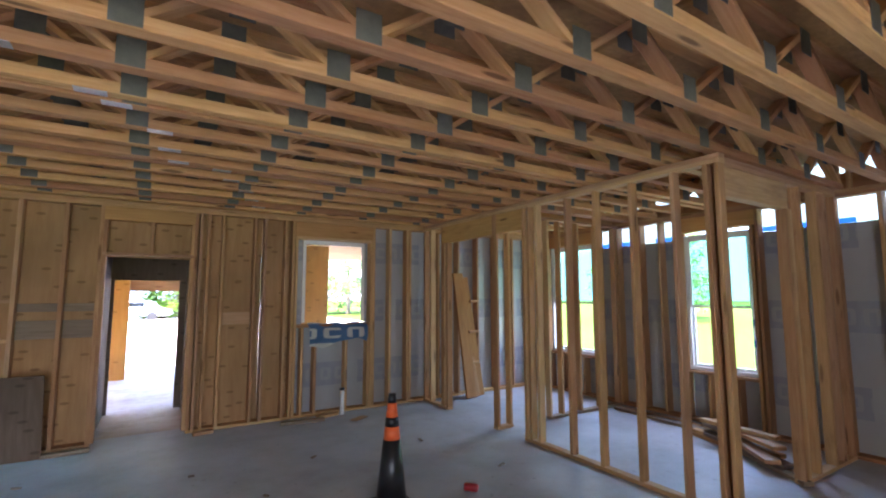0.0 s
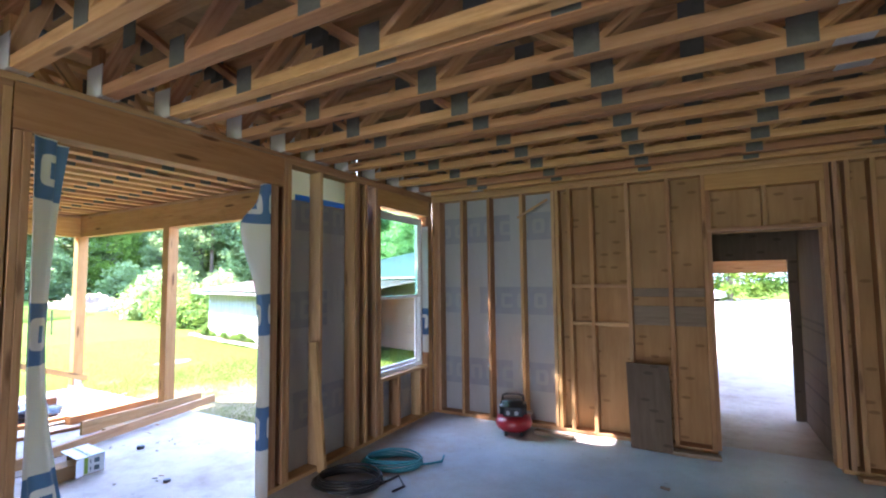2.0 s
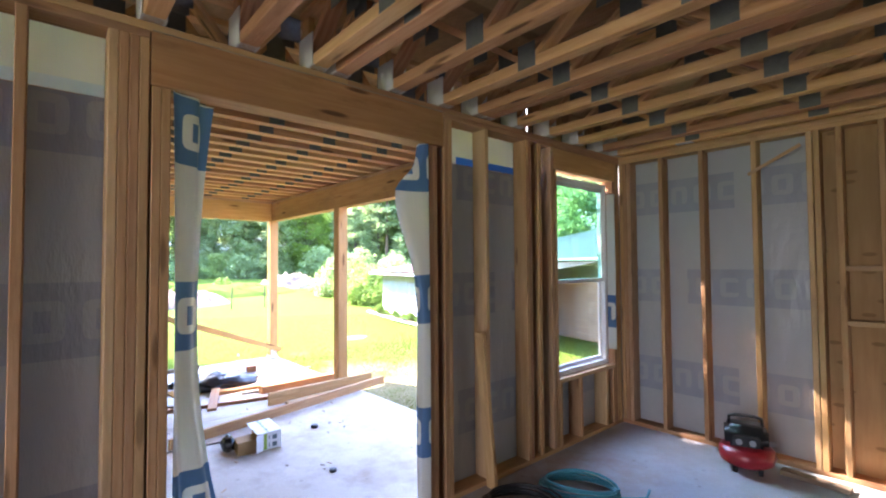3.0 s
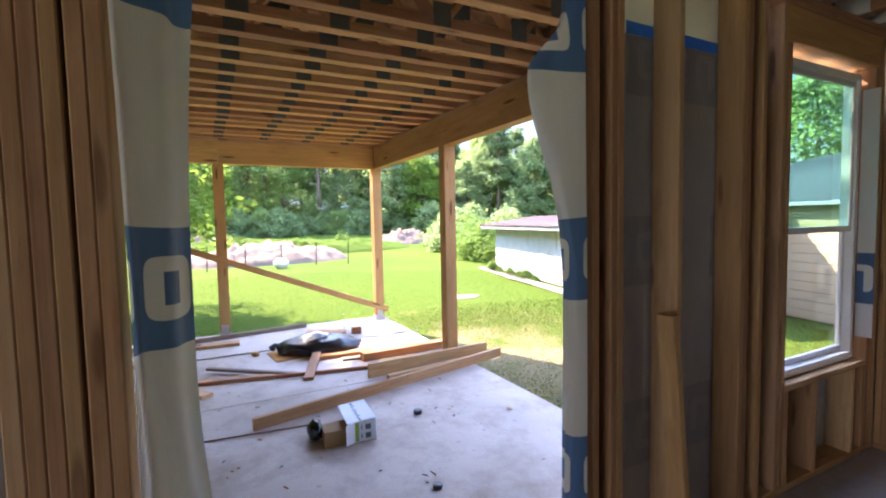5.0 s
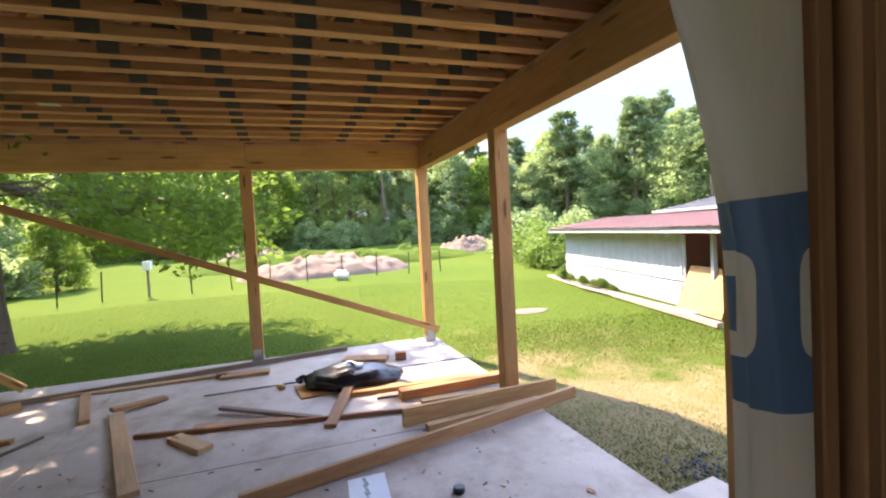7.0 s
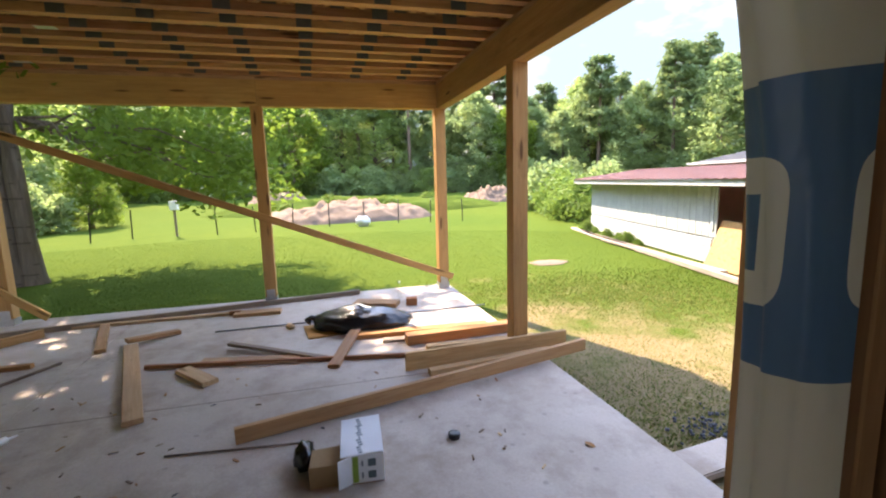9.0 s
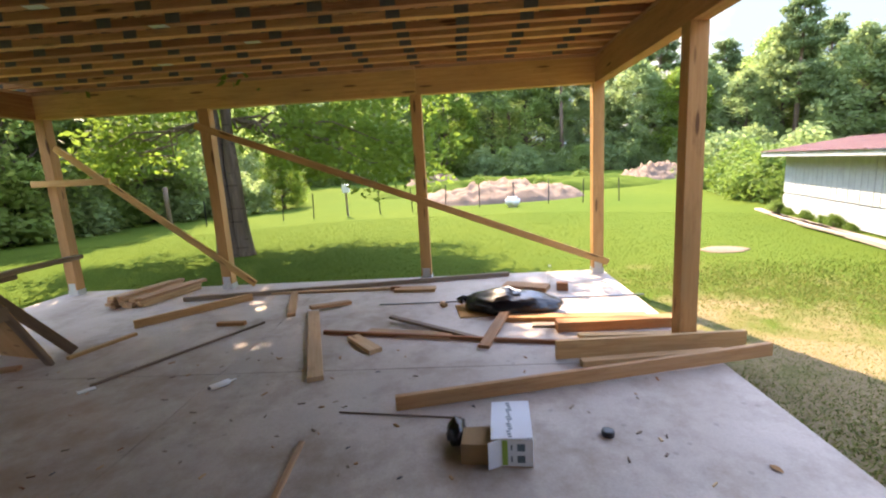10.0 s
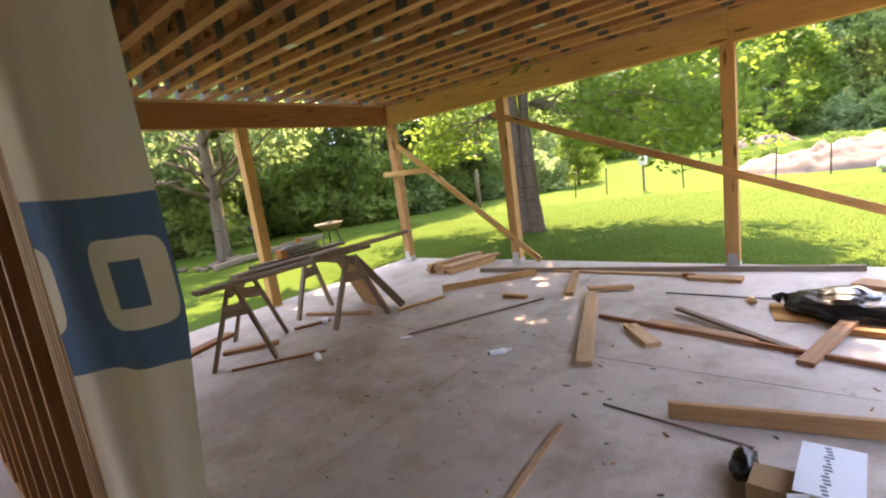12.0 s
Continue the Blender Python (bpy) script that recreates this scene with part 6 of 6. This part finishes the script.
def mound(name, label, cx, cy, lx, ly, h, mat, seed):
    bm = bmesh.new()
    n, m = 70, 40
    g = []
    for i in range(n + 1):
        row = []
        for j in range(m + 1):
            u, v = i / n * 2 - 1, j / m * 2 - 1
            e = max(0, 1 - (u * u) ** 1.2 - (v * v)) ** 0.6
            z = h * e * (0.78 + 0.25 * noise.noise(Vector((u * 3 + seed, v * 2.0, 0))) + 0.26 * noise.noise(Vector((u * 11, v * 6, seed))) + 0.17 * noise.noise(Vector((u * 40, v * 20, seed))))
            row.append(bm.verts.new((cx + v * lx, cy + u * ly, GZ - 0.06 + max(0, z))))
        g.append(row)
    for i in range(n):
        for j in range(m):
            bm.faces.new((g[i][j], g[i][j + 1], g[i + 1][j + 1], g[i + 1][j]))
    bmesh.ops.recalc_face_normals(bm, faces=bm.faces[:])
    return tagged(part(name, bm, mat, None, "", True), label, "dirt mound")


mound("dirt_mound", "long low mound of pale sandy dirt in the field", -24.3, 4.9, 2.2, 3.9, 1.0, DIRT, 3)
mound("dirt_mound", "small far mound of pale dirt at the wood's edge", -36.0, 1.0, 1.6, 2.4, 1.25, DIRT, 5)
mound("dirt_mound", "low heap of dirt beside the weeds", -33.0, 15.5, 2.0, 2.4, 1.3, DIRT, 6)
mound("grass_bank", "low grassy bank behind the dirt mound", -30.0, 6.0, 3.0, 9.0, 1.0, LAWN, 7)
st = tagged(part("white_stone", box((-0.2, -0.27, 0), (0.2, 0.27, 0.38), 0.09), WHITE, None, "", True, pose(-20.5, 5.14, GZ)), "pale rounded block standing in the grass", "block")
mb = thing("mail_box", "white box on a short post by the fence", "box", m=pose(-20.1, -1.18, GZ))
part("post", tube([(0, 0, -0.1), (0, 0, 0.9)], 0.04, 8), PINE_OLD, mb)
part("box", box((-0.12, -0.12, 0.9), (0.12, 0.12, 1.2), 0.01), WHITE, mb)
for x, y, s in ((-10.7, 7.75, 0.30),):
    bm = bmesh.new()
    bmesh.ops.create_circle(bm, cap_ends=True, segments=18, radius=1.0)
    for v in bm.verts:
        k = 1 + 0.3 * noise.noise(v.co * 2 + Vector((x, y, 0)))
        v.co = Vector((v.co.x * s * k, v.co.y * s * 1.3 * k, 0.0))
    r2 = bmesh.ops.extrude_face_region(bm, geom=bm.faces[:])
    for v in [e for e in r2["geom"] if isinstance(e, bmesh.types.BMVert)]:
        v.co.z += 0.012
        v.co.x *= 0.9
        v.co.y *= 0.9
    bmesh.ops.recalc_face_normals(bm, faces=bm.faces[:])
    tagged(part("bare_patch", bm, DIRT, None, "", True, pose(x, y, GZ + 0.005)), "bare patch of pale soil in the lawn", "soil")
step = tagged(part("stepping_slab", box((-0.115, -0.235, 0), (0.115, 0.235, 0.05), 0.008), SLAB, None, "", False, pose(-4.69, 5.53, GZ + 0.01, 0, 0, 6)), "loose concrete slab on the ground by the patio", "slab")
gr = np.random.default_rng(4)
bm = bmesh.new()
for i in range(90):
    p = Vector((-4.98 + gr.normal() * 0.10, 5.86 + gr.normal() * 0.12, GZ + 0.012))
    s = 0.006 + 0.009 * gr.random()
    r0 = bmesh.ops.create_icosphere(bm, subdivisions=1, radius=s)
    for v in r0["verts"]:
        v.co = v.co * (0.8 + 0.4 * gr.random()) + p
tagged(part("gravel", bm, SHINGLE, None), "small heap of dark gravel on the ground", "gravel", kind="stuff")


# the yard south-west of the patio
def fire_bowl(x, y):
    f = thing("fire_bowl", "rusty metal fire bowl on a stand in the yard", "grill", m=pose(x, y, GZ))
    part("bowl", lathe([(0.05, 0.42), (0.28, 0.48), (0.40, 0.62), (0.41, 0.64), (0.38, 0.63), (0.26, 0.52), (0.04, 0.46)], 24), PLY_DARK, f, "", True)
    for k in range(3):
        a = 2 * math.pi * k / 3
        part("leg", tube([(0.3 * math.cos(a), 0.3 * math.sin(a), 0), (0.2 * math.cos(a), 0.2 * math.sin(a), 0.47)], 0.02, 6), BLACK, f)
    return f


fire_bowl(-11.0, -7.3)
lampp = thing("garden_lamp", "small black garden lamp on a post", "lamp", m=pose(-9.75, -9.35, GZ))
part("post", tube([(0, 0, 0), (0, 0, 0.62)], 0.025, 8), BLACK, lampp)
part("lantern", lathe([(0.03, 0.60), (0.08, 0.66), (0.09, 0.78), (0.03, 0.86)], 12), BLACK, lampp)
for i in range(5):
    tagged(stick("log", (-7.9 - 0.8 * i, -8.0 - 0.25 * i, GZ + 0.07 + 0.02 * i), (-8.8 - 0.8 * i, -8.3 - 0.22 * i, GZ + 0.08), 0.13, 0.13, PINE_OLD), "weathered log edging a bed in the yard", "log", "logs edging the bed")
rk = random.Random(15)
for i in range(26):
    bm = bmesh.new()
    bmesh.ops.create_icosphere(bm, subdivisions=2, radius=1.0)
    for v in bm.verts:
        v.co *= 1 + 0.3 * noise.noise(v.co * 1.5 + Vector((i, 0, 0)))
        v.co.z *= 0.6
    s = rk.uniform(0.05, 0.13)
    tagged(part("stone", bm, DIRT, None, "", True, pose(-8.6 + rk.uniform(-1.0, 1.0), -9.0 + rk.uniform(-0.55, 0.55), GZ + s * 0.3, 0, 0, i * 40) @ Matrix.Diagonal((s, s, s, 1))), "rounded pale stone round the foot of a tree", "stone", "stones round the tree")


def car(x, y, turn):
    c = thing("parked_car", "pale parked car standing on the drive", "car", m=pose(x, y, GZ, 0, 0, turn))
    bm = bmesh.new()
    prof = [(-2.2, 0.35), (-2.25, 0.8), (-1.5, 0.92), (-0.9, 1.42), (0.9, 1.45), (1.7, 0.98), (2.2, 0.85), (2.25, 0.35)]
    a = [bm.verts.new((p, -0.85, q)) for p, q in prof]
    b = [bm.verts.new((p, 0.85, q)) for p, q in prof]
    bm.faces.new(a[::-1])
    bm.faces.new(b)
    for i in range(len(prof)):
        j = (i + 1) % len(prof)
        bm.faces.new((a[i], a[j], b[j], b[i]))
    bmesh.ops.recalc_face_normals(bm, faces=bm.faces[:])
    bmesh.ops.bevel(bm, geom=bm.edges[:], offset=0.06, segments=2, affect="EDGES")
    part("body", bm, WHITE, c, "", True)
    for sx in (-1.35, 1.4):
        for sy in (-0.88, 0.72):
            part("wheel", tube([(sx, sy, 0.32), (sx, sy + 0.17, 0.32)], 0.32, 20), BLACK, c)
    for sy in (-0.858, 0.852):
        part("side_window", box((-0.8, sy, 1.0), (1.0, sy + 0.006, 1.32)), BLACK, c)
    return c


car(7.5, 38.0, 8)
car(-0.6, 40.0, 160)


# ---------------------------------------------------------------- grass blades near the slab
def grass():
    g = np.random.default_rng(12)
    n = 170000
    r = 2.0 + 10.5 * g.random(n) ** 0.7
    a = g.uniform(radians(60), radians(250), n)
    x, y = -6.0 + r * np.cos(a), 2.0 + r * np.sin(a) * 1.05
    keep = ~((x > -9.2) & (y > -2.56) & (y < 5.31)) & (x < -3.2)
    # thin on the dry soil
    dry = ((x + 5.2) * 0.28) ** 2 + ((y - 6.0) * 0.42) ** 2
    keep &= g.random(n) < np.clip((np.sqrt(dry) - 0.35) * 1.5, 0.16, 1)
    keep &= ~((np.abs(x + 4.69) < 0.2) & (np.abs(y - 5.53) < 0.27))
    x, y = x[keep], y[keep]
    n = len(x)
    h = 0.008 + 0.02 * g.random(n)
    w = 0.005 + 0.006 * g.random(n)
    t = g.uniform(0, 2 * math.pi, n)
    dx, dy = np.cos(t) * w, np.sin(t) * w
    lx, ly = g.normal(size=n) * 0.02, g.normal(size=n) * 0.02
    z = np.full(n, GZ - 0.02)
    z += np.array([0.05 * noise.noise(Vector((p * 0.2, q * 0.2, 0))) for p, q in zip(x, y)])
    v = np.stack([np.stack([x - dx, y - dy, z], 1), np.stack([x + dx, y + dy, z], 1), np.stack([x + lx, y + ly, z + h + 0.02], 1)], 1).reshape(-1, 3)
    me = bpy.data.meshes.new("grass")
    me.from_pydata(v.tolist(), [], np.arange(n * 3).reshape(-1, 3).tolist())
    me.materials.append(BLADES)
    return tagged(new("grass", me), "short green grass blades on the lawn", "grass", kind="stuff")


grass()


def dry_grass():
    """Short straw-coloured blades on the worn ground north of the slab."""
    g = np.random.default_rng(31)
    n = 90000
    x, y = -5.4 + g.normal(size=n) * 2.0, 6.6 + g.normal(size=n) * 1.3
    keep = (y > 5.31) & (x < -3.35) & ~((np.abs(x + 4.69) < 0.18) & (np.abs(y - 5.53) < 0.26))
    x, y = x[keep], y[keep]
    n = len(x)
    h, w, t = 0.006 + 0.016 * g.random(n), 0.004 + 0.005 * g.random(n), g.uniform(0, 2 * math.pi, n)
    dx, dy = np.cos(t) * w, np.sin(t) * w
    lx, ly = g.normal(size=n) * 0.025, g.normal(size=n) * 0.025
    z = np.array([GZ - 0.01 + 0.05 * noise.noise(Vector((p * 0.2, q * 0.2, 0))) for p, q in zip(x, y)])
    v = np.stack([np.stack([x - dx, y - dy, z], 1), np.stack([x + dx, y + dy, z], 1), np.stack([x + lx, y + ly, z + h + 0.01], 1)], 1).reshape(-1, 3)
    me = bpy.data.meshes.new("dry_grass")
    me.from_pydata(v.tolist(), [], np.arange(n * 3).reshape(-1, 3).tolist())
    me.materials.append(STRAW)
    return tagged(new("dry_grass", me), "short dry straw-coloured grass on worn soil", "grass", kind="stuff")


dry_grass()
